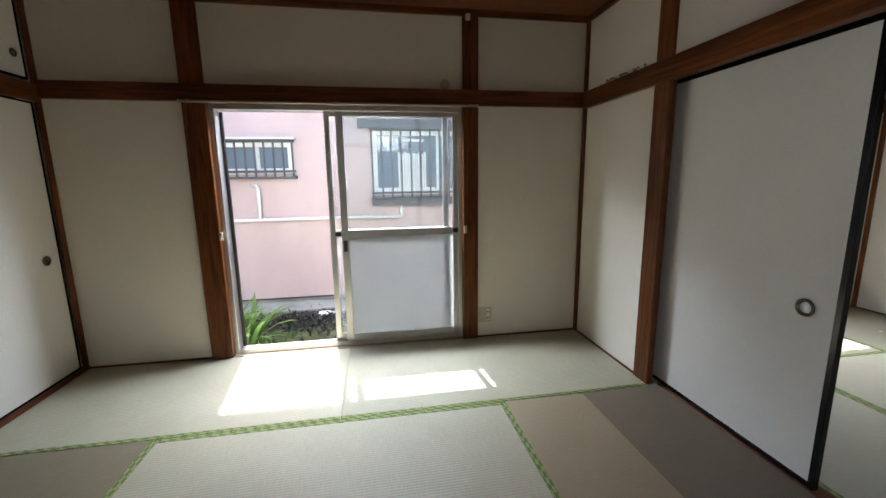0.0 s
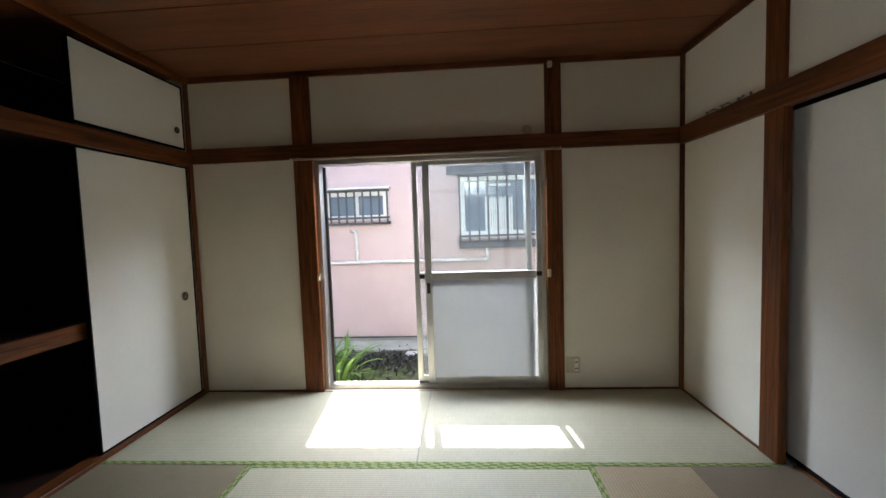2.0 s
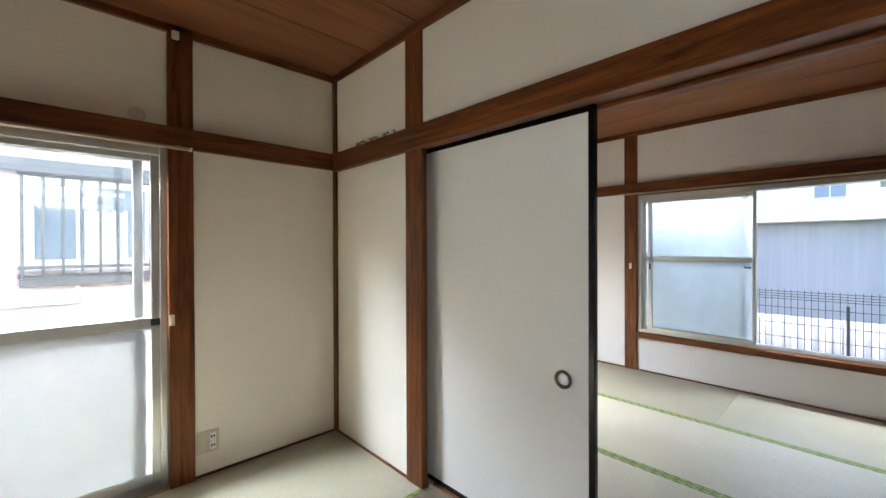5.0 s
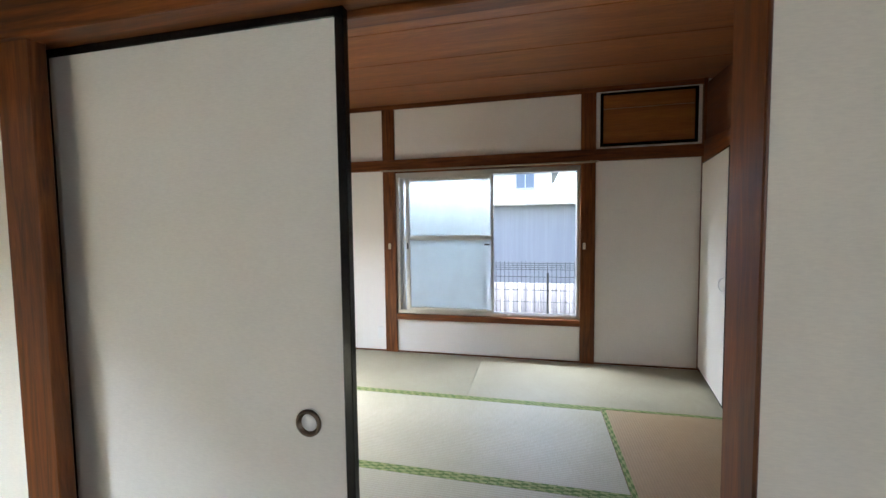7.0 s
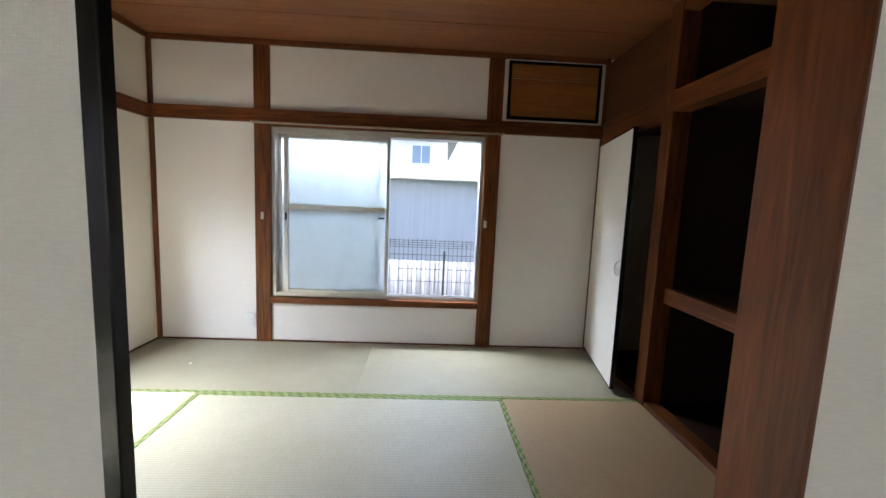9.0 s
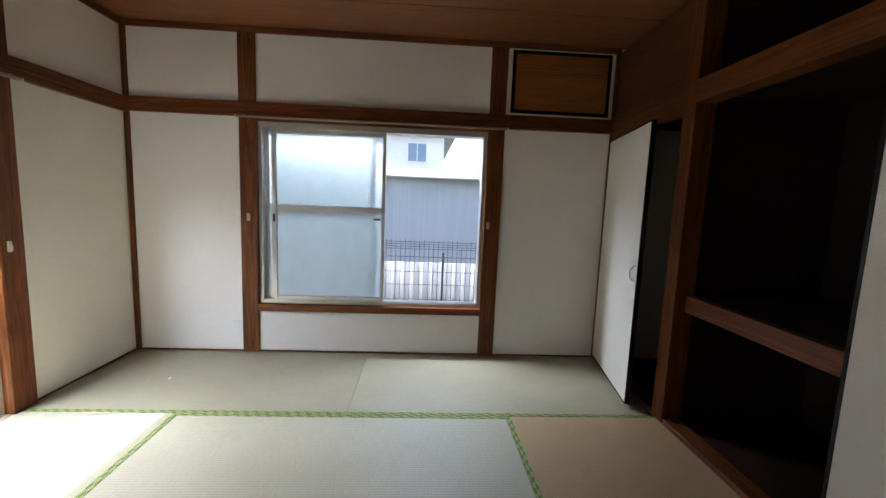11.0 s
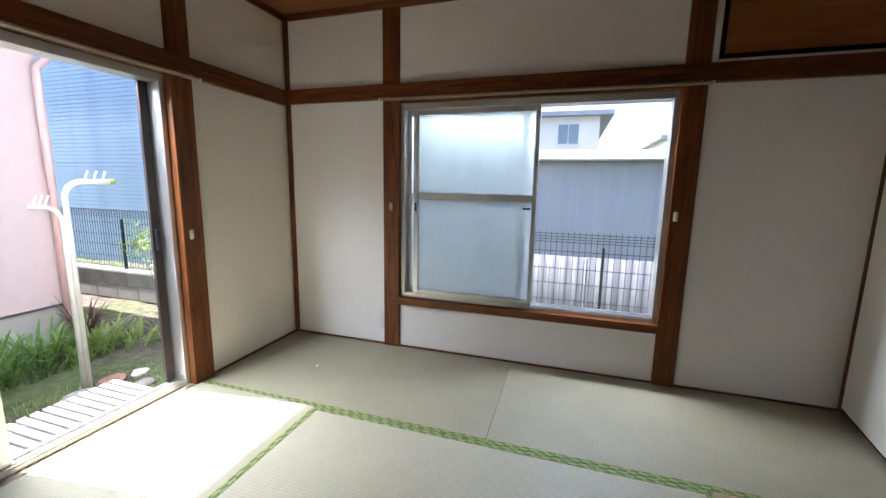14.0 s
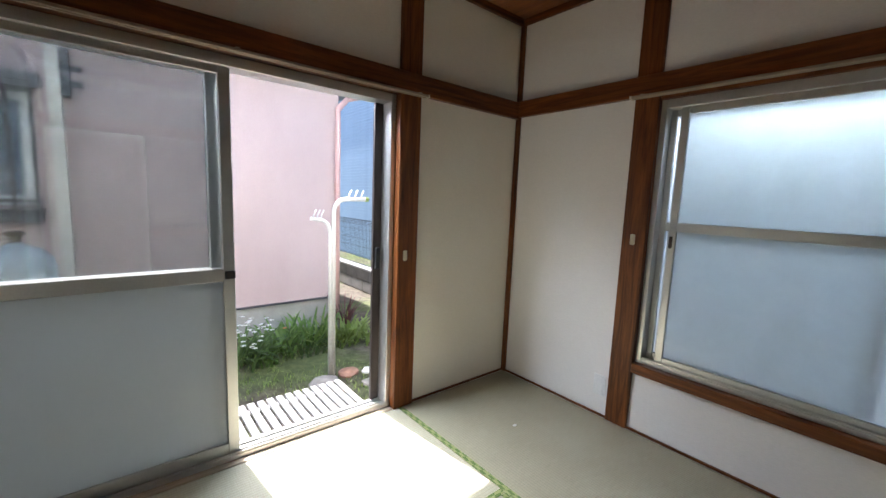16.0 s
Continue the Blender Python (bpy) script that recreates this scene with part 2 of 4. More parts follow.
_n["Principled BSDF"].inputs["Roughness"].default_value = 0.7
_m.inputs[0].default_value = 0.42
_l.new(_t.outputs[0], _m.inputs[1])
_l.new(_n["Principled BSDF"].outputs[0], _m.inputs[2])
_l.new(_m.outputs[0], _n["Material Output"].inputs["Surface"])
DARK_GLASS, _a, _b, _c = mat("dark_window_glass", 0.06)
_c.inputs["Base Color"].default_value = (0.13, 0.17, 0.22, 1)

STUCCO = speckled("pink_stucco", (0.475, 0.365, 0.352), (0.535, 0.42, 0.405), 240, 1.2, 0.9, 0.5, 0.003, stretch=(1, 1, 0.45))
PINK_PAINT = speckled("pink_painted_pipe", (0.58, 0.37, 0.34), (0.64, 0.42, 0.39), 90, 4, 0.5, 0.05)
CONCRETE = speckled("weathered_concrete", (0.30, 0.29, 0.26), (0.43, 0.42, 0.38), 60, 3, 0.9, 0.4, 0.004)
BLOCK = speckled("concrete_block", (0.25, 0.245, 0.23), (0.36, 0.35, 0.33), 80, 5, 0.92, 0.5, 0.003)
CAP = speckled("pale_coping", (0.55, 0.54, 0.51), (0.66, 0.65, 0.62), 60, 4, 0.85, 0.3)
SIDING_BLUE = speckled("blue_siding", (0.17, 0.27, 0.38), (0.22, 0.33, 0.45), 60, 2, 0.6, 0.1)
GREY_PANEL = speckled("grey_metal_cladding", (0.19, 0.212, 0.243), (0.215, 0.24, 0.272), 4, 1.2, 0.55, 0.05, stretch=(6, 6, 0.25))
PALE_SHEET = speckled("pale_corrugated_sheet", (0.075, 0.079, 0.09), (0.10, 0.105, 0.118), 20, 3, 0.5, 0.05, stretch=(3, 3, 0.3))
FASCIA = speckled("white_fascia", (0.66, 0.66, 0.64), (0.74, 0.74, 0.72), 30, 2, 0.6, 0.05)
CREAM_WALL = speckled("cream_render", (0.66, 0.63, 0.57), (0.74, 0.71, 0.65), 30, 1, 0.9, 0.2)
ROOF_GREY = speckled("slate_blue_roof", (0.13, 0.16, 0.21), (0.19, 0.22, 0.27), 25, 2, 0.6, 0.2)
FENCE_GREEN = speckled("dark_fence_paint", (0.012, 0.016, 0.016), (0.025, 0.03, 0.03), 60, 5, 0.45, 0.05)
DECK = speckled("grey_deck_slat", (0.23, 0.222, 0.218), (0.30, 0.29, 0.285), 50, 5, 0.7, 0.25, stretch=(4, 0.5, 1))
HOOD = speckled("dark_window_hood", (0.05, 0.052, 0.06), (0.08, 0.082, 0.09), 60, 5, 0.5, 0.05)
CYL = speckled("grey_gas_cylinder", (0.34, 0.40, 0.44), (0.44, 0.50, 0.53), 50, 5, 0.45, 0.05)
STONE = speckled("garden_stone", (0.22, 0.20, 0.18), (0.36, 0.33, 0.30), 40, 8, 0.9, 0.5, 0.004)
TILE_RED = speckled("broken_clay_piece", (0.26, 0.13, 0.085), (0.36, 0.2, 0.14), 40, 8, 0.85, 0.4)

GROUND, _a, _b, _c = mat("mossy_earth", 0.95, 0, 0.2)
_v = coords(_a, _b, (1, 1, 1))
_big, _mid, _fin = noise_tex(_a, _b, _v, 0.9, 5, 0.6, 0.5), noise_tex(_a, _b, _v, 9, 6, 0.65), noise_tex(_a, _b, _v, 70, 4, 0.7)
_e = ramp(_a, _b, _mid, [(0.3, (0.055, 0.045, 0.035)), (0.7, (0.19, 0.16, 0.125))])
_mo = ramp(_a, _b, _mid, [(0.3, (0.055, 0.075, 0.025)), (0.7, (0.16, 0.185, 0.075))])
_c2 = blend(_a, _b, ramp(_a, _b, _big, [(0.42, (0, 0, 0)), (0.58, (1, 1, 1))]), _e, _mo)
_c2 = blend(_a, _b, 0.55, _c2, ramp(_a, _b, _fin, [(0.3, (0.35, 0.35, 0.33)), (0.7, (1, 1, 1))]), "MULTIPLY")
_b.new(_c2, _c.inputs["Base Color"])
bump(_a, _b, _c, _mid, 0.8, 0.03)


def leaf_material(name, a, b2, rough=0.45):
    m, n, l, b = mat(name, rough)
    gi = n.new("ShaderNodeNewGeometry")
    c = ramp(n, l, gi.outputs["Random Per Island"], [(0, a), (1, b2)])
    l.new(c, b.inputs["Base Color"])
    tl, mx = n.new("ShaderNodeBsdfTranslucent"), n.new("ShaderNodeMixShader")
    l.new(c, tl.inputs["Color"])
    mx.inputs[0].default_value = 0.35
    l.new(b.outputs[0], mx.inputs[1])
    l.new(tl.outputs[0], mx.inputs[2])
    l.new(mx.outputs[0], n["Material Output"].inputs["Surface"])
    return m


LEAF = leaf_material("strap_leaf_green", (0.09, 0.17, 0.03), (0.21, 0.34, 0.08))
LEAF_DK = leaf_material("dark_leaf_green", (0.05, 0.10, 0.025), (0.11, 0.19, 0.05))
LEAF_RED = leaf_material("purple_red_leaf", (0.07, 0.022, 0.025), (0.15, 0.05, 0.05))
LEAF_YEL = leaf_material("yellow_green_leaf", (0.17, 0.25, 0.05), (0.30, 0.38, 0.1))
PETAL = leaf_material("white_petal", (0.75, 0.76, 0.72), (0.85, 0.85, 0.82))
PETAL_OR = leaf_material("orange_petal", (0.6, 0.16, 0.05), (0.7, 0.25, 0.1))
MULCH = leaf_material("dark_mulch", (0.02, 0.018, 0.016), (0.13, 0.12, 0.11), 0.35)


# ---- builders ----
def box(bm, x0, x1, y0, y1, z0, z1, bev=0.0):
    vs = [bm.verts.new((x, y, z)) for z in (z0, z1) for y in (y0, y1) for x in (x0, x1)]
    fs = [bm.faces.new([vs[i] for i in q]) for q in ((0, 2, 3, 1), (4, 5, 7, 6), (0, 1, 5, 4), (2, 6, 7, 3), (0, 4, 6, 2), (1, 3, 7, 5))]
    if bev:
        es = {e for f in fs for e in f.edges}
        bmesh.ops.bevel(bm, geom=list(es), offset=bev, segments=1, affect="EDGES")


def boxes(*lists, bev=0.0):
    bm = bmesh.new()
    for b in lists:
        box(bm, *b, bev)
    return bm


def tube(bm, pts, r, sides=10, cap=True):
    """A round tube along a line of points; r is one radius or one a point."""
    rings = []
    pts = [Vector(p) for p in pts]
    for i, p in enumerate(pts):
        d = (pts[min(i + 1, len(pts) - 1)] - pts[max(i - 1, 0)]).normalized()
        a = d.orthogonal().normalized() if i == 0 else (rings_a - d * rings_a.dot(d)).normalized()
        rings_a = a
        b = d.cross(a)
        rr = r[i] if isinstance(r, (list, tuple)) else r
        rings.append([bm.verts.new(p + (a * math.cos(t) + b * math.sin(t)) * rr) for t in [2 * math.pi * k / sides for k in range(sides)]])
    for q, w in zip(rings, rings[1:]):
        for k in range(sides):
            f = bm.faces.new((q[k], q[(k + 1) % sides], w[(k + 1) % sides], w[k]))
            f.smooth = True
    if cap:
        bm.faces.new(rings[0][::-1])
        bm.faces.new(rings[-1])


def lathe(bm, prof, centre, axis="Z", sides=20):
    """A turned shape from (radius, height) pairs."""
    def at(r, h, t):
        c, s = r * math.cos(t), r * math.sin(t)
        v = {"Z": (c, s, h), "X": (h, c, s), "Y": (c, h, s)}[axis]
        return bm.verts.new(Vector(centre) + Vector(v))
    rings = [[at(max(r, 1e-4), h, 2 * math.pi * k / sides) for k in range(sides)] for r, h in prof]
    for q, w in zip(rings, rings[1:]):
        for k in range(sides):
            f = bm.faces.new((q[k], q[(k + 1) % sides], w[(k + 1) % sides], w[k]))
            f.smooth = True
    bmesh.ops.recalc_face_normals(bm, faces=bm.faces)


def part(name, bm, material, parent=None, label=""):
    me = bpy.data.meshes.new(name)
    bm.normal_update()
    bm.to_mesh(me)
    bm.free()
    me.materials.append(material)
    ob = new(name, me)
    if parent is not None:
        ob.parent = parent
        if parent.parent is None and parent.data is None:
            ob.matrix_parent_inverse = Matrix.Translation(-parent.location)
    if label:
        ob["label"] = label
    return ob


def thing(name, label, category, at=(0, 0, 0), group="", kind=""):
    return tagged(new(name), label, category, group, kind) if at == (0, 0, 0) else _placed(name, label, category, at, group, kind)


def _placed(name, label, category, at, group, kind):
    ob = tagged(new(name), label, category, group, kind)
    ob.location = at
    return ob


def setting(name, bm, material, label, category):
    return tagged(part(name, bm, material), label, category, "", "structure")


# ---- large structure ----
AX, BX = -1.835, 1.697          # first room, between its side walls
CX, DX = 1.820, 4.490           # second room
YN, YS = 3.005, -0.515          # window side and far side of both rooms
H = 2.36                        # ceiling
YO = 3.135                      # outer face of the window wall
ZG = -0.45                      # garden level

# window wall of the first room
setting("wall_north_first_room", boxes(
    (AX - 0.9, -1.05, YN, YO, ZG, H), (0.874, BX + 0.05, YN, YO, ZG, H),
    (-1.05, 0.874, YN, YO, 1.80, H), (-1.05, 0.874, YN + 0.02, YO, ZG, -0.03)),
    PAPER, "off-white cloth-textured wall with dark wooden posts", "wall")
setting("wall_north_second_room", boxes(
    (BX + 0.05, 1.83, YN, YO, ZG, H), (3.684, DX + 0.13, YN, YO, ZG, H),
    (1.83, 3.684, YN, YO, 1.80, H), (1.83, 3.684, YN + 0.02, YO, ZG, -0.03)),
    PAPER, "off-white cloth-textured wall beside the garden door", "wall")
# partition
setting("wall_partition", boxes(
    (BX, CX, 2.225, YN, 0, H), (BX, CX, 0.405, 2.225, 1.84, H), (BX - 0.004, 1.763, YS - 0.9, 0.398, -0.02, H)),
    PAPER, "off-white cloth-textured partition wall with wide opening", "wall")
# window wall of the second room
setting("wall_east", boxes(
    (DX, DX + 0.13, 2.215, YN, ZG, H), (DX, DX + 0.13, YS - 0.95, 0.295, ZG, H),
    (DX, DX + 0.13, 0.295, 2.215, 1.80, H), (DX, DX + 0.13, 0.295, 2.215, ZG, 0.325)),
    PAPER2, "pale cloth-textured wall around the sliding window", "wall")
# closing walls
# the south doorway and kitchen are invented, to let fill light in from behind
setting("wall_south", boxes((AX - 0.9, -1.0, YS - 0.1, YS, -0.02, H), (0.80, BX - 0.004, YS - 0.1, YS, -0.02, H), (-1.0, 0.80, YS - 0.1, YS, 1.80, H)),
        PAPER, "plain off-white wall with an added wide doorway", "wall")
KY = -2.95                      # far side of the added, unseen kitchen beyond the doorway
setting("wall_unseen_kitchen_south", boxes((AX - 0.9, BX + 0.066, KY - 0.1, KY, ZG, H)), PAPER2, "plain pale wall of the added unseen kitchen", "wall")
setting("wall_unseen_kitchen_west", boxes((AX - 1.0, AX - 0.9, KY - 0.1, -2.65, ZG, H), (AX - 1.0, AX - 0.9, -1.75, YS - 0.1, ZG, H),
                                   (AX - 1.0, AX - 0.9, -2.65, -1.75, ZG, 0.95), (AX - 1.0, AX - 0.9, -2.65, -1.75, 1.85, H)),
        PAPER2, "plain pale wall around the added kitchen window", "wall")
setting("wall_unseen_kitchen_east", boxes((BX - 0.004, BX + 0.066, KY, YS - 0.9, ZG, H)), PAPER2, "plain pale wall of the added unseen kitchen", "wall")
setting("floor_kitchen", boxes((AX - 0.9, BX, KY, YS - 0.95, -0.12, -0.004), (AX - 0.9, BX - 0.004, YS - 0.95, YS, -0.055, -0.004)), PALE_WOOD, "plain pale boarded floor of the added unseen kitchen", "floor")
setting("ceiling_unseen_kitchen", boxes((AX - 0.9, BX + 0.066, KY, YS - 0.1, H, H + 0.03)), PAPER2, "plain pale ceiling of the added unseen kitchen", "ceiling")
setting("wall_west", boxes((AX - 1.0, AX - 0.9, YS - 0.1, YO, ZG, H), (AX - 0.06, AX, YS, 0.40, 0, H)), CLOSET_WOOD_SHADED[2],
        "dark wooden closet back wall, darkened further for shade", "wall")
setting("closet_back_wall", boxes((CX, DX, YS - 0.95, YS - 0.85, ZG, H)), CLOSET_WOOD_SHADED[0], "dark wooden back wall of closet, darkened further for shade", "wall")


def ceiling(name, x0, x1, y0, y1, along_x, joints, material, label):
    bm = bmesh.new()
    if along_x:
        edges = [y0] + [j for j in sorted(joints) if y0 < j < y1] + [y1]
        for a, b in zip(edges, edges[1:]):
            box(bm, x0, x1, a + 0.0035, b - 0.0035, H, H + 0.012, 0.0015)
        box(bm, x0, x1, y0, y1, H + 0.010, H + 0.03)
    else:
        edges = [x0] + [j for j in sorted(joints) if x0 < j < x1] + [x1]
        for a, b in zip(edges, edges[1:]):
            box(bm, a + 0.0035, b - 0.0035, y0, y1, H, H + 0.012, 0.0015)
        box(bm, x0, x1, y0, y1, H + 0.010, H + 0.03)
    return setting(name, bm, material, label, "ceiling")


ceiling("ceiling_first_room", AX - 0.9, BX + 0.05, YS - 0.1, YN + 0.02, True, [2.545 - 0.43 * k for k in range(8)], CEIL_X,
        "reddish-brown wooden board ceiling with narrow joints")
ceiling("ceiling_second_room", BX + 0.05, DX + 0.02, YS - 0.95, YN + 0.02, False, [4.02 - 0.435 * k for k in range(6)], CEIL_Y,
        "reddish-brown wooden board ceiling with narrow joints")
setting("roof", boxes((AX - 1.3, DX + 0.5, KY - 0.4, 3.75, H + 0.05, H + 0.16), (AX - 1.3, DX + 0.5, YO, 3.75, 2.30, H + 0.05)),
        ROOF_GREY, "flat eaves over the garden side", "roof")

# posts, beams and mouldings: (name, box, grain axis)
TRIMS = [
    ("post", (-1.05, -0.91, YN - 0.022, YO - 0.02, 0, H), 2), ("post", (0.762, 0.874, YN - 0.022, YO - 0.02, 0, H), 2),
    ("post", (3.555, 3.684, YN - 0.022, YO - 0.02, 0, H), 2), ("post", (1.83, 1.895, YN - 0.022, YO - 0.02, 0, H), 2),
    ("post", (BX - 0.017, 1.722, 2.10, 2.225, 0, H), 2), ("post", (BX - 0.008, CX - 0.003, 0.398, 0.407, 0, H), 2), ("post", (1.764, CX - 0.003, 0.28, 0.398, 0, H), 2),
    ("post", (DX - 0.02, DX + 0.11, 2.095, 2.215, 0, H), 2), ("post", (DX - 0.02, DX + 0.11, 0.295, 0.415, 0, H), 2),
    ("post", (BX - 0.018, BX, YN - 0.04, YN, 0, H), 2), ("post", (AX, AX + 0.012, YN - 0.045, YN, 0, H), 2),
    ("post", (DX - 0.02, DX, YN - 0.035, YN, 0, H), 2), ("post", (DX - 0.03, DX, YS - 0.02, YS + 0.01, 0, H), 2),
    ("post", (CX, CX + 0.03, YN - 0.03, YN, 0, H), 2),
    ("beam", (AX, BX, YN - 0.034, YN, 1.735, 1.84), 0), ("beam", (CX, DX, YN - 0.034, YN, 1.738, 1.842), 0),
    ("beam", (BX - 0.034, BX + 0.02, YS, YN - 0.034, 1.725, 1.84), 1), ("beam", (CX - 0.02, CX + 0.03, YS, YN - 0.034, 1.725, 1.84), 1),
    ("beam", (DX - 0.034, DX, YS, YN - 0.034, 1.748, 1.848), 1),
    # trim of the added south doorway
    ("door_head", (-1.0, 0.80, YS - 0.09, YS + 0.012, 1.74, 1.80), 0), ("post", (-1.08, -1.0, YS - 0.09, YS + 0.012, 0, H), 2), ("post", (0.80, 0.88, YS - 0.09, YS + 0.012, 0, H), 2),
    ("beam", (AX, AX + 0.022, YS, YN - 0.034, 1.712, 1.812), 1),
    ("head_track", (BX + 0.02, CX - 0.02, 0.407, 2.225, 1.742, 1.765), 1),
    ("moulding", (AX, BX, YN - 0.022, YN, H - 0.042, H), 0), ("moulding", (CX, DX, YN - 0.022, YN, H - 0.042, H), 0),
    ("moulding", (BX - 0.022, BX, YS, YN - 0.022, H - 0.042, H), 1), ("moulding", (CX, CX + 0.022, YS, YN - 0.022, H - 0.042, H), 1),
    ("moulding", (DX - 0.022, DX, YS, YN - 0.022, H - 0.042, H), 1), ("moulding", (AX, AX + 0.03, YS, YN - 0.022, H - 0.06, H), 1),
    ("skirting", (AX, -1.05, YN - 0.012, YN, 0, 0.014), 0), ("skirting", (0.874, BX, YN - 0.012, YN, 0, 0.014), 0),
    ("skirting", (BX - 0.012, BX, 2.225, YN - 0.012, 0, 0.014), 1), ("skirting", (3.684, DX, YN - 0.012, YN, 0, 0.014), 0),
    ("skirting", (DX - 0.012, DX, YS, YN - 0.012, 0, 0.014), 1), ("skirting", (BX - 0.012, BX - 0.004, YS, 0.405, 0, 0.02), 1),
    ("window_sill", (DX - 0.028, DX + 0.12, 0.415, 2.095, 0.325, 0.378), 1),
    ("window_head", (DX - 0.01, DX + 0.12, 0.415, 2.095, 1.725, 1.80), 1),
    ("door_head", (-0.91, 0.762, YN - 0.005, YO, 1.742, 1.80), 0), ("door_head", (1.895, 3.555, YN - 0.005, YO, 1.735, 1.80), 0),
    ("threshold", (-0.91, 0.762, YN - 0.012, YO, -0.03, 0.004), 0), ("threshold", (1.895, 3.555, YN - 0.012, YO, -0.03, 0.004), 0),
    ("floor_track", (1.755, CX + 0.01, 0.407, 2.10, -0.02, 0.003), 1),
    ("floor_track", (AX - 0.08, AX + 0.012, YS, YN, -0.02, 0.022), 1),
]
for nm, b, ax in TRIMS:
    setting(nm, boxes(b, bev=0.003), PALE_WOOD if nm == "threshold" else WOOD[ax], ("pale glare-toned wooden " if nm == "threshold" else "dark reddish-brown stained wooden ") + nm.replace("_", " "), nm.replace("_", " "))

# closet front of the second room
for nm, b, ax in [
    ("post", (3.53, 3.63, YS - 0.10, YS + 0.012, 0, H), 2),
    ("post", (CX, CX + 0.06, YS - 0.10, YS + 0.012, 0, H), 2),
    ("beam", (CX + 0.06, 3.53, YS - 0.09, YS + 0.016, 1.752, 1.868), 0),
    ("beam", (3.63, DX - 0.03, YS - 0.09, YS + 0.004, 1.70, 1.868), 0),
    ("beam", (CX + 0.06, 3.53, YS - 0.08, YS + 0.006, H - 0.07, H), 0),
    ("closet_sill", (CX + 0.06, 3.53, YS - 0.09, YS + 0.006, -0.02, 0.028), 0),
    ("closet_sill", (3.63, DX - 0.03, YS - 0.09, YS + 0.006, -0.02, 0.03), 0),
]:
    setting(nm, boxes(b, bev=0.003), WOOD[ax], "dark reddish-brown stained closet " + nm.replace("closet_", "").replace("_", " "), nm.replace("_", " "))
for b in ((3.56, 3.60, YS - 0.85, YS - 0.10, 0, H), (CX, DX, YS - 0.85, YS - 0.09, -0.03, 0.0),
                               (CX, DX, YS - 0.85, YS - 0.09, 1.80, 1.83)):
    setting("closet_lining", boxes(b), CLOSET_WOOD_SHADED[0], "dark plywood lining, darkened further for closet shade", "closet lining")
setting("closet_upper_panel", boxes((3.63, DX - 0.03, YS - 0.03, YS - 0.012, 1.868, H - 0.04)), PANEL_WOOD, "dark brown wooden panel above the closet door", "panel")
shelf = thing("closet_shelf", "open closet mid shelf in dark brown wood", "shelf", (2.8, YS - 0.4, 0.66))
part("shelf_board", boxes((CX + 0.0, 3.56, YS - 0.85, YS - 0.095, 0.715, 0.735)), CLOSET_WOOD_SHADED[0], shelf)
part("front_rail", boxes((CX + 0.06, 3.53, YS - 0.095, YS - 0.05, 0.65, 0.742), bev=0.003), WOOD[0], shelf)

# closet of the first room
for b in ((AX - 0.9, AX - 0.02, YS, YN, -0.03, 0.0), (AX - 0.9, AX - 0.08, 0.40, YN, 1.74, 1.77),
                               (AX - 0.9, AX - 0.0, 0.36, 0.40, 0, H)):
    setting("closet_lining", boxes(b), CLOSET_WOOD_SHADED[1], "dark plywood lining, darkened further for closet shade", "closet lining")
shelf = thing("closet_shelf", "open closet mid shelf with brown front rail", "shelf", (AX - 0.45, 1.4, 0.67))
part("shelf_board", boxes((AX - 0.9, AX - 0.10, 0.40, YN, 0.735, 0.755)), CLOSET_WOOD_SHADED[1], shelf)
part("front_rail", boxes((AX - 0.10, AX - 0.055, 0.40, YN, 0.672, 0.762), bev=0.003), WOOD[1], shelf)


# ---- tatami floors (borders and mats are built at the end) ----
floor = setting("floor", boxes((AX - 0.95, DX + 0.05, YS - 0.95, YN + 0.03, -0.12, -0.055)), CONCRETE, "boarded floor under the tatami mats", "floor")

# ---- sliding panels ----


def pull(parent, centre, axis, r, label):
    """A round recessed pull that faces +axis."""
    bm = bmesh.new()
    lathe(bm, [(r, 0.000), (r * 1.04, 0.003), (r * 0.95, 0.006), (r * 0.74, 0.005), (r * 0.70, -0.0005), (0, -0.0005)], centre, axis, 24)
    return part("finger_pull", bm, BRASS, parent, label)


def fusuma_x(name, x, side, y0, y1, z0, z1, frame_w, label, group=""):
    """A paper sliding panel in a plane of constant x, thickness 20 mm towards +side."""
    t = thing(name, label, "sliding door", (x, (y0 + y1) / 2, z0), group)
    xa, xb = sorted((x, x + 0.022 * side))
    part("paper_panel", boxes((xa + 0.002, xb - 0.002, y0 + frame_w, y1 - frame_w, z0 + frame_w, z1 - frame_w)), FUSUMA, t)
    for b in ((xa - 0.002, xb + 0.002, y0, y0 + frame_w, z0, z1), (xa - 0.002, xb + 0.002, y1 - frame_w, y1, z0, z1),
              (xa - 0.001, xb + 0.001, y0 + frame_w, y1 - frame_w, z0, z0 + frame_w), (xa - 0.001, xb + 0.001, y0 + frame_w, y1 - frame_w, z1 - frame_w, z1)):
        part("lacquer_frame", boxes(b, bev=0.002), LACQUER, t)
    return t


f = fusuma_x("fusuma", 1.770, 1, 1.239, 2.196, 0.004, 1.742, 0.024, "white paper sliding door with black lacquered frame, half open", "room doors")
_p = bmesh.new()
lathe(_p, [(0.030, 0.0), (0.036, -0.005), (0.035, -0.010), (0.031, -0.012), (0.026, -0.011), (0.0235, -0.002), (0, 0.001)], (1.7715, 1.363, 0.716), "X", 28)
part("finger_pull", _p, BRASS, f, "round bronze finger pull")
_p = bmesh.new()
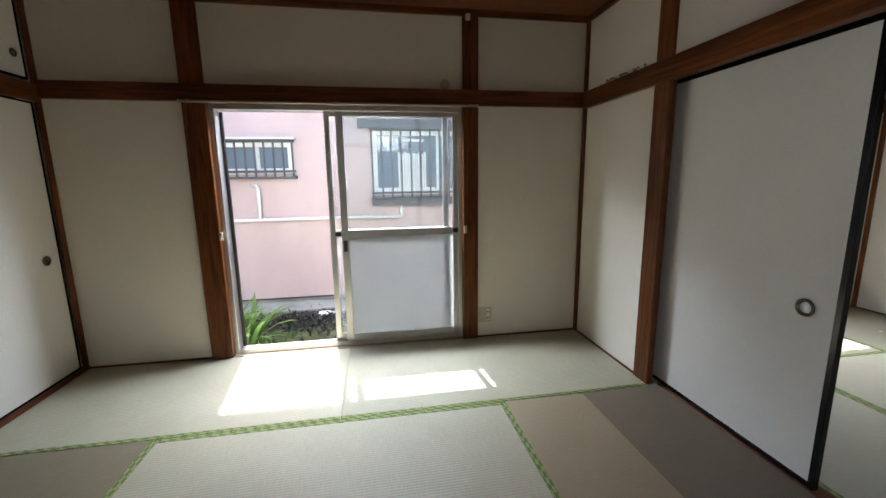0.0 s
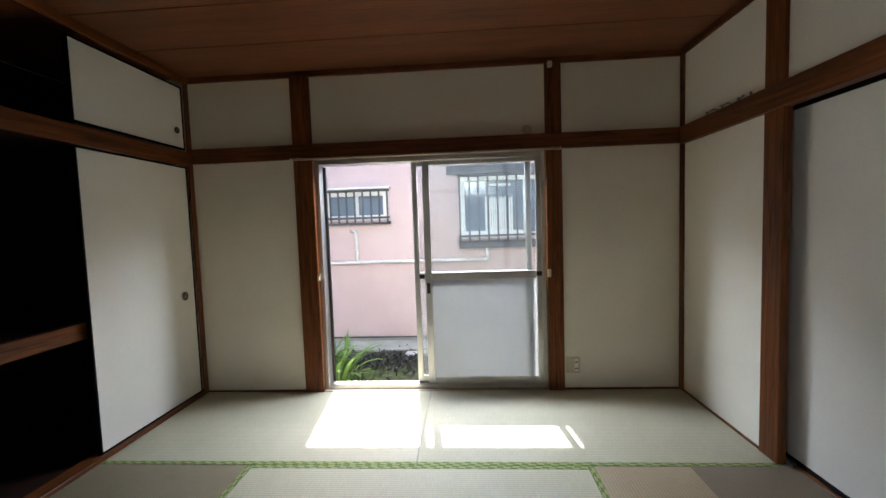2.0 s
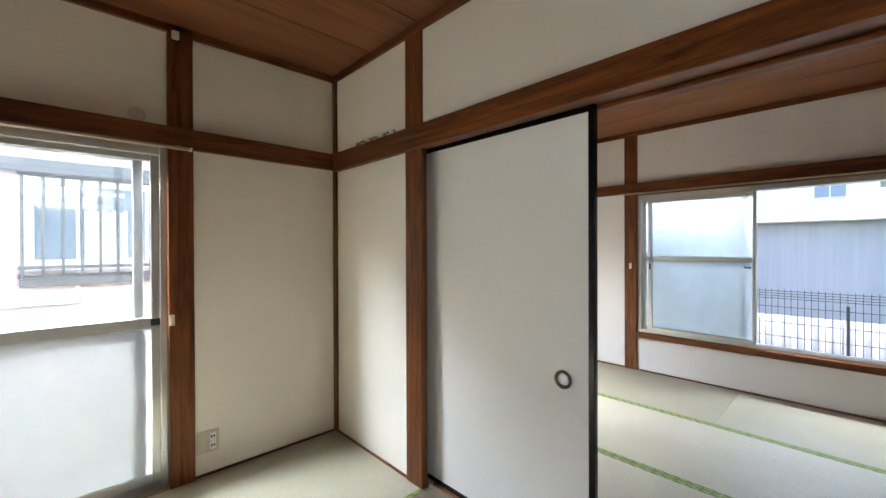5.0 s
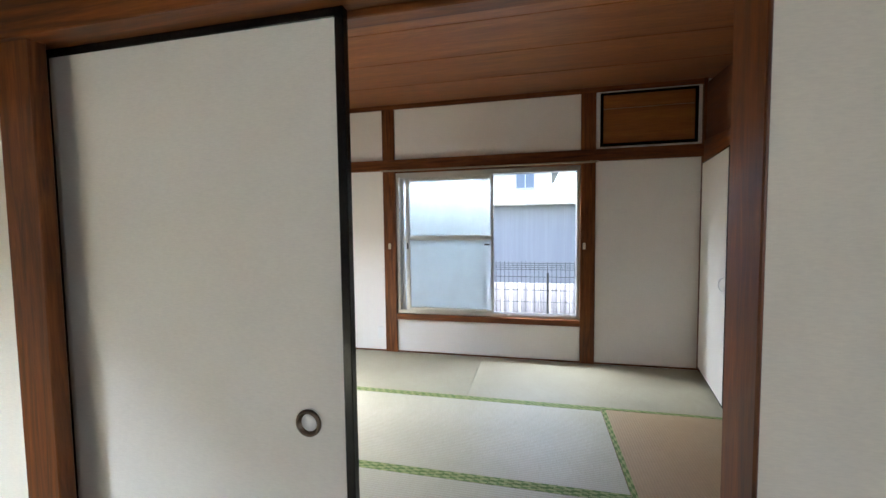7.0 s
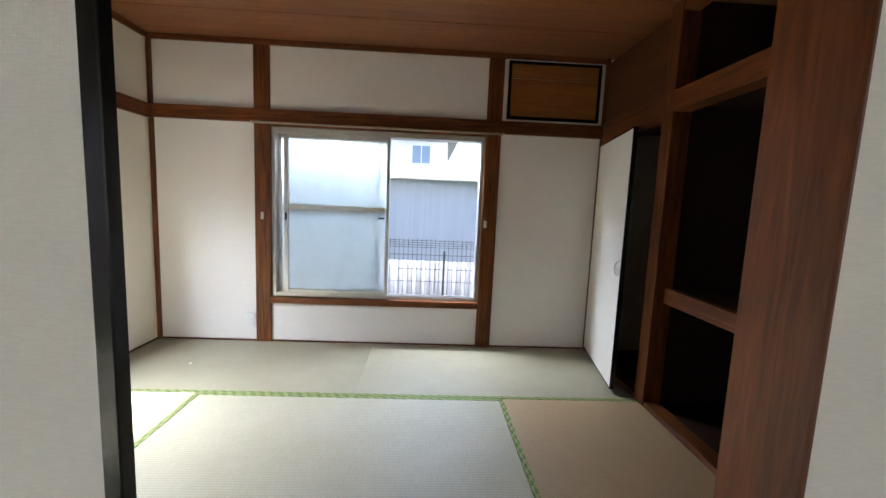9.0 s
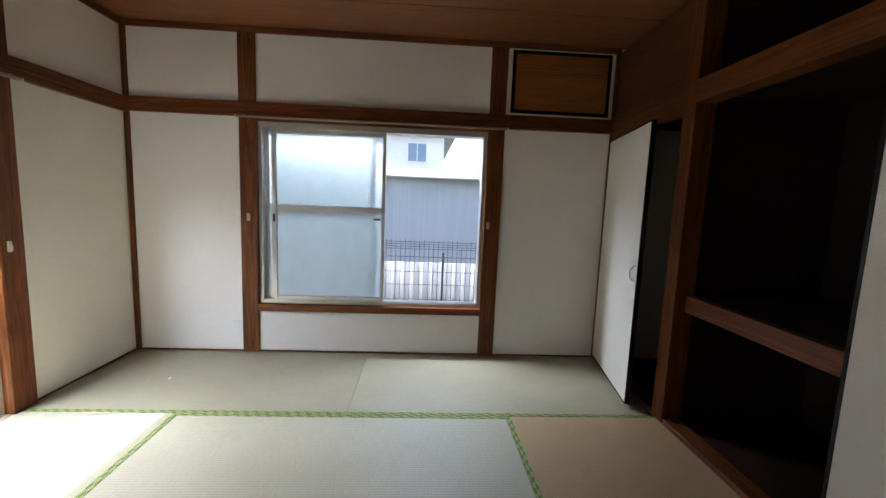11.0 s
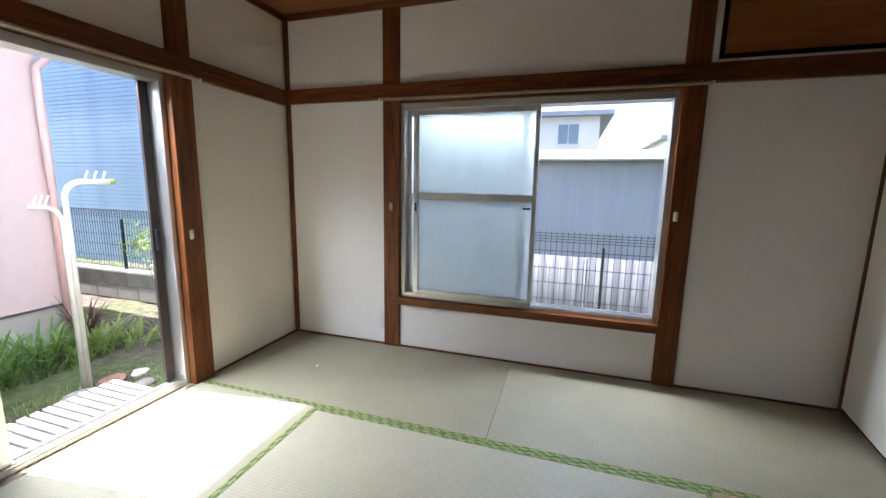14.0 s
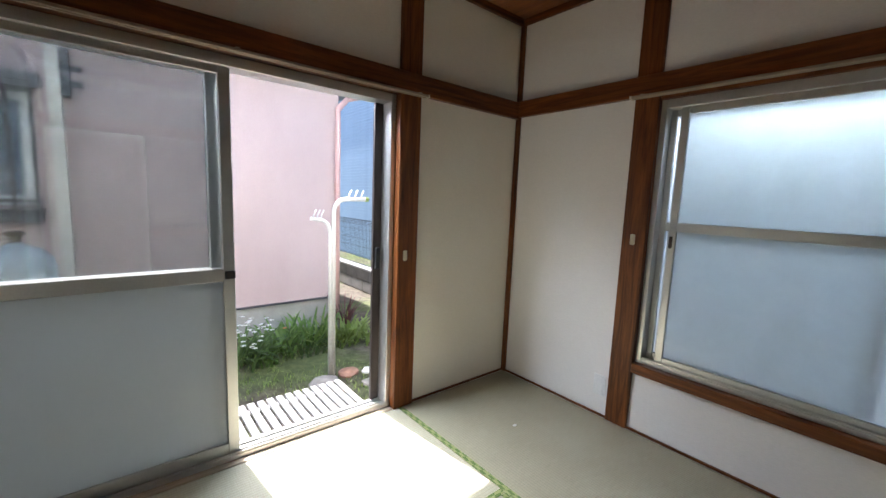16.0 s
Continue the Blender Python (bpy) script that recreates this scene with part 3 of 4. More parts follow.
lathe(_p, [(0.0, -0.0035), (0.0225, -0.0035), (0.0235, 0.0)], (1.7715, 1.363, 0.716), "X", 24)
part("pull_inlay", _p, PULL_WHITE, f, "white inlay of the finger pull")
f = fusuma_x("fusuma", 1.796, 1, 1.262, 2.19, 0.004, 1.742, 0.024, "white paper sliding door stacked behind its twin", "room doors")

f = fusuma_x("closet_fusuma", AX - 0.012, -1, 2.125, 2.965, 0.022, 1.712, 0.012, "white paper closet door with thin black edge", "closet doors")
pull(f, (AX - 0.0135, 2.853, 0.775), "X", 0.030, "round dark bronze finger pull")
f = fusuma_x("closet_fusuma", AX - 0.012, -1, 2.13, 2.965, 1.835, 2.285, 0.012, "small white paper overhead closet door with thin black edge", "closet doors")
pull(f, (AX - 0.0135, 2.895, 1.965), "X", 0.022, "round dark bronze finger pull")
f = thing("closet_fusuma", "white paper closet panel with dark edge in second room", "sliding door", (2.28, YS - 0.03, 0.028), "closet doors")
part("paper_panel", boxes((CX + 0.07, 2.668, YS - 0.038, YS - 0.02, 0.04, 1.74)), FUSUMA, f)
for b in ((2.668, 2.684, YS - 0.04, YS - 0.018, 0.028, 1.752), (CX + 0.06, CX + 0.07, YS - 0.04, YS - 0.018, 0.028, 1.752),
          (CX + 0.07, 2.668, YS - 0.04, YS - 0.018, 0.028, 0.04), (CX + 0.07, 2.668, YS - 0.04, YS - 0.018, 1.74, 1.752)):
    part("lacquer_frame", boxes(b, bev=0.002), LACQUER, f)

# hinged closet door, a little open
dr = thing("closet_door", "white hinged closet door standing slightly open", "door", (DX - 0.03, YS + 0.012, 0.03))
dr.rotation_euler = (0, 0, radians(-9.8))
L = 0.785


def local(name, bm, m, parent, label=""):
    ob = part(name, bm, m, parent, label)
    ob.matrix_parent_inverse = Matrix.Identity(4)
    return ob


local("door_panel", boxes((-L + 0.008, -0.004, -0.022, -0.002, 0.008, 1.655)), FUSUMA, dr)
for b in ((-L, -L + 0.008, -0.026, 0.0, 0, 1.663), (-0.004, 0.0, -0.026, 0.0, 0, 1.663), (-L + 0.008, -0.004, -0.026, 0.0, 0, 0.008), (-L + 0.008, -0.004, -0.026, 0.0, 1.655, 1.663)):
    local("edge_strip", boxes(b), LACQUER, dr)
_p = bmesh.new()
tube(_p, [(-L + 0.045, -0.002 + 0.03 * math.sin(a), 0.79 + 0.045 * math.cos(a)) for a in [math.pi * k / 8 for k in range(9)]], 0.004, 8)
local("handle", _p, STEEL, dr, "small curved metal handle")

# overhead hatch on the window wall of the second room
hb = thing("overhead_hatch", "orange-brown board hatch in white and black frame", "hatch", (DX - 0.01, -0.1, 1.85))
for b in ((DX - 0.014, DX, 0.262, 0.286, 1.85, H - 0.042), (DX - 0.014, DX, -0.49, -0.474, 1.85, H - 0.042), (DX - 0.014, DX, -0.474, 0.262, 1.85, 1.866), (DX - 0.014, DX, -0.474, 0.262, H - 0.052, H - 0.042)):
    part("outer_frame", boxes(b, bev=0.002), WHITE_PL, hb, "white painted outer frame")
for b in ((DX - 0.019, DX - 0.001, 0.238, 0.262, 1.866, H - 0.052), (DX - 0.019, DX - 0.001, -0.474, -0.45, 1.866, H - 0.052), (DX - 0.019, DX - 0.001, -0.45, 0.238, 1.866, 1.89), (DX - 0.019, DX - 0.001, -0.45, 0.238, H - 0.074, H - 0.052)):
    part("inner_frame", boxes(b, bev=0.002), LACQUER, hb, "black inner frame")
part("board", boxes((DX - 0.012, DX - 0.001, -0.45, 0.238, 1.89, 2.175)), HATCH_WOOD, hb)
part("board", boxes((DX - 0.012, DX - 0.001, -0.45, 0.238, 2.179, H - 0.074)), HATCH_WOOD, hb)

# ---- aluminium windows ----


def mapped(along_x, bl):
    u0, u1, d0, d1, z0, z1 = bl
    return (u0, u1, d0, d1, z0, z1) if along_x else (d0, d1, u0, u1, z0, z1)


def outer_frame(along_x, u0, u1, d0, d1, z0, z1, parent, w=0.028):
    for b in ((u0, u0 + w, d0, d1, z0, z1), (u1 - w, u1, d0, d1, z0, z1), (u0 + w, u1 - w, d0, d1, z1 - w * 1.5, z1), (u0 + w, u1 - w, d0, d1, z0, z0 + w * 0.8)):
        part("window_frame", boxes(mapped(along_x, b), bev=0.002), ALU, parent)
    zz = z0 + w * 0.8
    for k in (0.04, 0.25, 0.62):
        d = d0 + (d1 - d0) * k
        part("track_rail", boxes(mapped(along_x, (u0 + w, u1 - w, d, d + 0.004, zz, zz + 0.008))), ALU, parent)


def sash(along_x, u0, u1, d, z0, z1, zm, parent, top_glass, low_glass, w=0.042, wl=0.042, rail=0.055, foot=0.05):
    """One sliding sash with a mid rail; d is the depth of its middle."""
    t = 0.013
    st = part("sash", boxes(mapped(along_x, (u0, u0 + wl, d - t, d + t, z0, z1)), mapped(along_x, (u1 - w, u1, d - t, d + t, z0, z1)),
                            mapped(along_x, (u0 + wl, u1 - w, d - t, d + t, z1 - 0.035, z1)), mapped(along_x, (u0 + wl, u1 - w, d - t, d + t, z0, z0 + foot)),
                            mapped(along_x, (u0 + wl, u1 - w, d - t - 0.002, d + t + 0.002, zm, zm + rail)), bev=0.0025), ALU, parent, "satin aluminium sliding sash")
    a = part("pane", boxes(mapped(along_x, (u0 + wl - 0.004, u1 - w + 0.004, d - 0.002, d + 0.002, zm + rail - 0.005, z1 - 0.03))), top_glass, st)
    b = part("pane", boxes(mapped(along_x, (u0 + wl - 0.004, u1 - w + 0.004, d - 0.002, d + 0.002, z0 + foot - 0.005, zm + 0.005))), low_glass, st)
    for o, g in ((a, top_glass), (b, low_glass)):
        if g is GLASS_CLEAR:
            o.visible_shadow = False
    return st


def stop_block(along_x, u, d, z, parent):
    part("sash_stop", boxes(mapped(along_x, (u - 0.02, u + 0.02, d - 0.006, d + 0.006, z - 0.017, z + 0.017)), bev=0.003), BLACK_PL, parent, "dark plastic corner stop")


def latch(along_x, u, d, z, parent, m=IVORY):
    bm = boxes(mapped(along_x, (u - 0.012, u + 0.012, d - 0.012, d, z - 0.028, z + 0.028)), bev=0.004)
    box(bm, *mapped(along_x, (u - 0.006, u + 0.006, d - 0.02, d - 0.011, z - 0.018, z + 0.006)), 0.002)
    return part("latch", bm, m, parent, "ivory plastic latch")


w1 = thing("window_1", "aluminium garden door, open on one half, frosted lower panes", "window", (-0.07, 3.08, 0.004), "", "structure")
outer_frame(True, -0.91, 0.762, 3.03, 3.13, 0.004, 1.738, w1)
sash(True, -0.122, 0.735, 3.062, 0.03, 1.700, 0.82, w1, GLASS_CLEAR, GLASS_FROST, 0.036, 0.05)
sash(True, -0.205, 0.672, 3.098, 0.03, 1.700, 0.82, w1, GLASS_CLEAR, GLASS_FROST_THIN, 0.042, 0.040)
stop_block(True, -0.145, 3.048, 0.85, w1)
stop_block(True, 0.715, 3.048, 0.85, w1)
_p = boxes((-0.112, -0.086, 3.040, 3.05, 0.72, 0.80), bev=0.003)
part("sash_lock", _p, ALU_DARK, w1, "small dark crescent lock")
part("screen_stile", boxes((-0.880, -0.860, 3.112, 3.128, 0.03, 1.69), bev=0.002), ALU_DARK, w1, "dark bronze insect screen edge")
w2 = thing("window_2", "aluminium garden door slid open beside frosted sashes", "window", (2.8, 3.08, 0.004), "", "structure")
outer_frame(True, 1.895, 3.555, 3.03, 3.13, 0.004, 1.731, w2)
sash(True, 1.925, 2.775, 3.062, 0.03, 1.694, 0.818, w2, GLASS_CLEAR, GLASS_FROST, 0.045, 0.04)
sash(True, 1.95, 2.735, 3.098, 0.03, 1.694, 0.818, w2, GLASS_CLEAR, GLASS_FROST, 0.045, 0.04)
stop_block(True, 2.755, 3.046, 0.845, w2)
part("sash_lock", boxes((2.66, 2.70, 3.078, 3.086, 0.785, 0.80), bev=0.003), ALU_DARK, w2, "small dark lever lock")
scr = part("screen_frame", boxes((1.925, 1.955, 3.116, 3.128, 0.03, 1.708), (2.69, 2.728, 3.116, 3.128, 0.03, 1.708), (1.955, 2.69, 3.116, 3.128, 1.68, 1.708), (1.955, 2.69, 3.116, 3.128, 0.03, 0.06), bev=0.001), ALU_DARK, w2, "dark bronze insect screen frame")
part("screen_mesh", boxes((1.955, 2.69, 3.1215, 3.1225, 0.06, 1.68)), SCREEN, scr)
part("screen_stile", boxes((3.475, 3.525, 3.108, 3.128, 0.03, 1.708), bev=0.002), ALU_DARK, w2, "dark bronze insect screen edge")
part("screen_handle", boxes((3.485, 3.512, 3.092, 3.108, 0.80, 0.92), bev=0.004), BLACK_PL, w2, "dark recessed screen handle")
w3 = thing("window_3", "aluminium sliding window with patterned glass, one half open", "window", (4.55, 1.26, 0.378), "", "structure")
outer_frame(False, 0.415, 2.095, DX + 0.012, DX + 0.12, 0.378, 1.725, w3)
sash(False, 1.165, 2.008, DX + 0.045, 0.40, 1.684, 1.085, w3, GLASS_FROST2, GLASS_FROST2, 0.036, 0.028, 0.044, 0.036)
sash(False, 1.228, 2.068, DX + 0.085, 0.40, 1.684, 1.085, w3, GLASS_FROST2, GLASS_FROST2, 0.03, 0.042, 0.044, 0.036)
part("sash_lock", boxes((DX + 0.026, DX + 0.034, 1.985, 2.0, 1.0, 1.06), bev=0.003), ALU_DARK, w3, "small dark crescent lock")
part("sash_lock", boxes((DX + 0.02, DX + 0.034, 1.20, 1.25, 1.035, 1.05), bev=0.003), ALU_DARK, w3, "small dark lever lock")
for b in ((True, -0.90, YN - 0.024, 0.87), (True, 0.774, YN - 0.024, 0.86), (True, 3.60, YN - 0.024, 0.885)):
    lt = thing("post_latch", "ivory plastic screen catch on wooden post", "latch", (b[1], b[2], b[3] - 0.028), "post latches")
    latch(True, b[1], b[2] + 0.002, b[3], lt)
for y in (2.155, 0.385):
    lt = thing("post_latch", "ivory plastic screen catch on wooden post", "latch", (DX - 0.022, y, 1.0), "post latches")
    latch(False, y, DX - 0.02, 1.03, lt)


def curtain_rail(along_x, u0, u1, d, z, label):
    t = thing("curtain_rail", label, "curtain rail", (u0, d, z) if along_x else (d, u0, z), "curtain rails")
    for k in (0.0, 0.024):
        bm = bmesh.new()
        b = (u0, u1, d - k - 0.005, d - k + 0.005, z, z + 0.013)
        box(bm, *mapped(along_x, b), 0.002)
        part("rail", bm, RAIL, t)
    for u in (u0 + 0.05, (u0 + u1) / 2, u1 - 0.05):
        part("bracket", boxes(mapped(along_x, (u - 0.008, u + 0.008, d - 0.03, d + 0.026, z + 0.013, z + 0.017)), bev=0.001), RAIL, t)
    for u in (u0 - 0.01, u1):
        part("end_cap", boxes(mapped(along_x, (u, u + 0.01, d - 0.03, d + 0.006, z - 0.002, z + 0.015)), bev=0.003), IVORY, t)


curtain_rail(True, -1.04, 0.85, YN - 0.046, 1.722, "double aluminium curtain rail under the wooden beam")
curtain_rail(True, 1.87, 3.69, YN - 0.046, 1.724, "double aluminium curtain rail above garden door")
curtain_rail(False, 0.29, 2.21, DX - 0.046, 1.734, "double aluminium curtain rail above sliding window")


def outlet(along_x, u, d, z, sockets, label):
    t = thing("wall_outlet", label, "outlet", (u, d, z) if along_x else (d, u, z), "outlets")
    part("plate", boxes(mapped(along_x, (u - 0.052 if sockets else u - 0.036, u + 0.052 if sockets else u + 0.036, d - 0.008, d, z - 0.06, z + 0.06)), bev=0.004), IVORY if sockets else WHITE_PL, t)
    if sockets:
        part("socket_insert", boxes(mapped(along_x, (u + 0.008, u + 0.036, d - 0.011, d - 0.006, z - 0.045, z + 0.045)), bev=0.002), WHITE_PL, t, "white twin socket insert")
        part("blank_insert", boxes(mapped(along_x, (u - 0.038, u - 0.008, d - 0.010, d - 0.006, z - 0.045, z + 0.045)), bev=0.002), IVORY, t)
        for dz in (-0.024, 0.024):
            for du in (0.016, 0.028):
                part("slot", boxes(mapped(along_x, (u + du - 0.0035, u + du + 0.0035, d - 0.0115, d - 0.0105, z + dz - 0.006, z + dz + 0.006))), BLACK_PL, t, "dark socket slot")
    else:
        part("cover", boxes(mapped(along_x, (u - 0.022, u + 0.022, d - 0.011, d - 0.007, z - 0.045, z + 0.045)), bev=0.003), WHITE_PL, t)


outlet(True, 0.937, YN, 0.182, True, "ivory twin wall outlet low on the wall")
outlet(False, 2.27, DX, 0.18, False, "white blank outlet cover low on the wall")
jb = thing("cable_box", "small ivory cable clip on the wooden post", "cable box", (0.795, YN - 0.03, 2.29))
part("cover", boxes((0.78, 0.812, YN - 0.045, YN - 0.02, 2.285, 2.325), bev=0.004), IVORY, jb)
jb = thing("wall_plug", "round beige wall plate above the beam", "wall plate", (0.64, YN - 0.01, 1.845))
_p = bmesh.new()
lathe(_p, [(0, -0.012), (0.026, -0.012), (0.032, -0.006), (0.034, 0.0)], (0.64, YN, 1.878), "Y", 20)
part("plate", _p, IVORY, jb)
# frayed paper edge above the side beam
scrap = thing("peeling_paper", "curled grey scraps of peeling wallpaper on the beam", "paper scrap", (BX - 0.02, 2.45, 1.84))
rnd = random.Random(4)
for k in range(9):
    bm = bmesh.new()
    y = 2.33 + 0.045 * k + rnd.uniform(-0.015, 0.015)
    tube(bm, [(BX - 0.012 - 0.006 * i, y + 0.012 * i * rnd.uniform(-1, 1.6), 1.846 + 0.014 * abs(math.sin(i * 1.1 + k))) for i in range(4)], [0.003, 0.0055, 0.0045, 0.002], 5)
    part("curl", bm, STONE, scrap)
bit = thing("paper_bit", "tiny white scrap of paper on the tatami", "paper scrap", (4.0, 2.47, 0.0))
part("scrap", boxes((3.99, 4.012, 2.465, 2.478, 0.0005, 0.004), bev=0.001), WHITE_PL, bit)


# ---- garden and neighbours ----
bm = bmesh.new()
N = 90
def _axis(k):
    t = (k / N) * 2 - 1
    return 12 * t + 900 * t ** 9
vs = [[bm.verts.new((_axis(i) + 1.5, _axis(j) + 3, ZG - 0.0)) for i in range(N + 1)] for j in range(N + 1)]
for r in vs:
    for v in r:
        if abs(v.co.x) < 14 and abs(v.co.y) < 16:
            v.co.z += 0.03 * noise.noise(Vector((v.co.x * 1.3, v.co.y * 1.3, 0)))
for j in range(N):
    for i in range(N):
        f = bm.faces.new((vs[j][i], vs[j][i + 1], vs[j + 1][i + 1], vs[j + 1][i]))
        f.smooth = True
tagged(part("ground", bm, GROUND), "mossy bare garden earth with patches of green", "ground", "", "structure")

# pink neighbouring house
NY, NY2 = 5.72, 5.86
house = thing("neighbour_house", "pink rendered house with barred windows and grey base", "house", (0, 6.5, ZG))
for b in ((-9, -1.82, NY, NY + 0.2, -0.36, 2.5), (-1.82, -0.90, NY, NY + 0.2, -0.36, 1.32), (-1.82, -0.90, NY, NY + 0.2, 1.73, 2.5),
                   (-0.90, 0.11, NY, NY + 0.2, -0.36, 2.5), (0.11, 1.93, NY, NY + 0.2, -0.36, 1.02), (0.11, 1.93, NY, NY + 0.2, 1.88, 2.5),
                   (1.93, 2.06, NY, NY + 0.2, -0.36, 2.5)):
    part("wall", boxes(b), STUCCO, house)
part("wall", boxes((2.06, 4.53, NY2, NY2 + 6, -0.08, 2.5)), STUCCO, house)
part("base", boxes((-9, 2.06, NY + 0.02, NY + 0.3, ZG - 0.1, -0.375)), CONCRETE, house, "grey concrete base")
part("base", boxes((2.06, 4.52, NY2 + 0.02, NY2 + 5.9, ZG - 0.1, -0.10)), CONCRETE, house, "grey concrete base")
part("base_flashing", boxes((-9, 2.07, NY - 0.02, NY + 0.1, -0.375, -0.355)), HOOD, house, "dark base flashing")
part("base_flashing", boxes((2.07, 4.54, NY2 - 0.02, NY2 + 5.9, -0.10, -0.082)), HOOD, house, "dark base flashing")
bm = bmesh.new()
rv = [bm.verts.new(p) for p in ((-9.4, NY - 0.2, 2.5), (4.9, NY - 0.2, 2.5), (4.9, NY + 6.4, 2.5), (-9.4, NY + 6.4, 2.5),
                                (-9.4, NY - 0.2, 2.58), (4.9, NY - 0.2, 2.58), (4.9, NY + 6.4, 2.58), (-9.4, NY + 6.4, 2.58), (-9.4, NY + 3.1, 3.9), (4.9, NY + 3.1, 3.9))]
for q in ((3, 2, 1, 0), (0, 1, 5, 4), (2, 3, 7, 6), (4, 5, 9, 8), (6, 7, 8, 9), (1, 2, 6, 9, 5), (3, 0, 4, 8, 7)):
    bm.faces.new([rv[i] for i in q])
part("roof", bm, ROOF_GREY, house)
part("apron", boxes((-9, 2.06, NY - 0.40, NY + 0.02, ZG - 0.08, ZG + 0.028), bev=0.008), CONCRETE, house, "weathered concrete apron along the wall")
part("corner_board", boxes((2.02, 2.10, NY - 0.012, NY2, -0.36, 2.5)), CREAM_WALL, house, "pale corner board")
# dark sheet behind the windows, its colour standing in for unlit rooms
part("dark_room_backing", boxes((-9, 2.06, NY + 0.5, NY + 0.6, -0.3, 2.5)), HOOD, house)


def barred_window(x0, x1, z0, z1, n, proj, parent):
    w = part("window", boxes((x0, x0 + 0.07, NY - 0.03, NY + 0.1, z0, z1), (x1 - 0.07, x1, NY - 0.03, NY + 0.1, z0, z1), (x0 + 0.07, x1 - 0.07, NY - 0.03, NY + 0.1, z1 - 0.065, z1),
                             (x0 + 0.07, x1 - 0.07, NY - 0.03, NY + 0.1, z0, z0 + 0.075), ((x0 + x1) / 2 - 0.03, (x0 + x1) / 2 + 0.03, NY, NY + 0.06, z0 + 0.05, z1 - 0.05)), FASCIA, parent, "white window frame")
    part("pane", boxes((x0 + 0.05, (x0 + x1) / 2 - 0.03, NY + 0.02, NY + 0.026, z0 + 0.05, z1 - 0.05)), DARK_GLASS, w)
    part("pane", boxes(((x0 + x1) / 2 + 0.03, x1 - 0.05, NY + 0.03, NY + 0.036, z0 + 0.05, z1 - 0.05)), DARK_GLASS, w)
    g = part("grille", boxes((x0 - 0.03, x1 + 0.03, NY - proj, NY - proj + 0.02, z0 + 0.02, z0 + 0.05), (x0 - 0.03, x1 + 0.03, NY - proj, NY - proj + 0.02, z1 - 0.012, z1 + 0.018),
                             (x0 - 0.03, x1 + 0.03, NY - proj, NY - 0.035, z0 - 0.06, z0 - 0.03), (x0 - 0.03, x0 - 0.01, NY - proj, NY - 0.005, z0 - 0.06, z0 - 0.02), (x1 + 0.01, x1 + 0.03, NY - proj, NY - 0.005, z0 - 0.06, z0 - 0.02), bev=0.002), HOOD, parent, "dark window grille")
    for k in range(n):
        x = x0 + (x1 - x0) * k / (n - 1)
        part("bar", boxes((x - 0.012, x + 0.012, NY - proj - 0.012, NY - proj, z0 - 0.06, z1), bev=0.002), HOOD, g)
    return w


wa = barred_window(-1.82, -0.90, 1.32, 1.73, 9, 0.09, house)
part("hood", boxes((-1.92, -0.86, NY - 0.15, NY, 1.755, 1.778)), FASCIA, house, "pale thin window hood")
wb = barred_window(0.11, 1.93, 1.02, 1.88, 15, 0.10, house)
bm = bmesh.new()
for k in range(13):
    box(bm, 0.46 + 0.03 * k, 0.484 + 0.03 * k, NY + 0.008 + 0.004 * (k % 2), NY + 0.016, 1.12, 1.60 - 0.012 * (k % 3))
part("curtain", bm, FASCIA, wb, "half-drawn white curtain behind the bars")
part("tube_lamp", boxes((0.52, 0.82, NY + 0.010, NY + 0.018, 1.735, 1.77), bev=0.003), FASCIA, wb, "narrow white lamp behind the bars")
part("window_rail", boxes((0.16, 0.97, NY - 0.004, NY + 0.018, 1.07, 1.12)), FASCIA, wb, "white lower sash rail")
part("hood", boxes((-0.06, 2.0, NY - 0.24, NY, 1.93, 2.0), (-0.06, 2.0, NY - 0.24, NY - 0.22, 1.885, 1.93), bev=0.004), HOOD, house, "dark window hood")
part("sill_box", boxes((0.09, 1.95, NY - 0.10, NY, 0.885, 0.985), bev=0.004), HOOD, house, "dark sill box under window")
bracket = boxes((2.10, 2.16, NY - 0.03, NY2 - 0.01, 1.90, 2.26), bev=0.003)
box(bracket, 2.16, 2.24, NY - 0.02, NY + 0.02, 2.10, 2.14)
box(bracket, 2.16, 2.24, NY - 0.02, NY + 0.02, 1.98, 2.02)
part("wall_bracket", bracket, HOOD, house, "dark metal wall bracket")
bm = bmesh.new()
tube(bm, [(-9, NY - 0.05, 0.735), (0.47, NY - 0.05, 0.728)], 0.022)
tube(bm, [(0.47, NY - 0.05, 0.71), (0.47, NY - 0.05, 0.93)], 0.022)
part("pipe", bm, FASCIA, house, "white drain pipe along wall")
bm = bmesh.new()
tube(bm, [(-1.37, NY - 0.05, 0.73), (-1.37, NY - 0.05, 1.15), (-1.40, NY - 0.05, 1.175), (-1.45, NY - 0.02, 1.18)], 0.024)
part("pipe", bm, FASCIA, house, "white drain pipe along wall")
bm = bmesh.new()
tube(bm, [(4.50, NY2 - 0.05, -0.3), (4.50, NY2 - 0.05, 2.1), (4.50, NY2 - 0.05, 2.2), (4.62, NY2 - 0.05, 2.34), (4.80, NY2 - 0.05, 2.40)], 0.035, 12)
part("downpipe", bm, PINK_PAINT, house, "pink painted downpipe")

# boundary wall with mesh fence
bw = thing("boundary_wall", "grey concrete block wall with pale coping", "wall", (5.65, 4, ZG))
part("coping", boxes((5.58, 5.74, -6, 13, -0.06, -0.02), bev=0.006), CAP, bw, "pale coping")
me_block = None
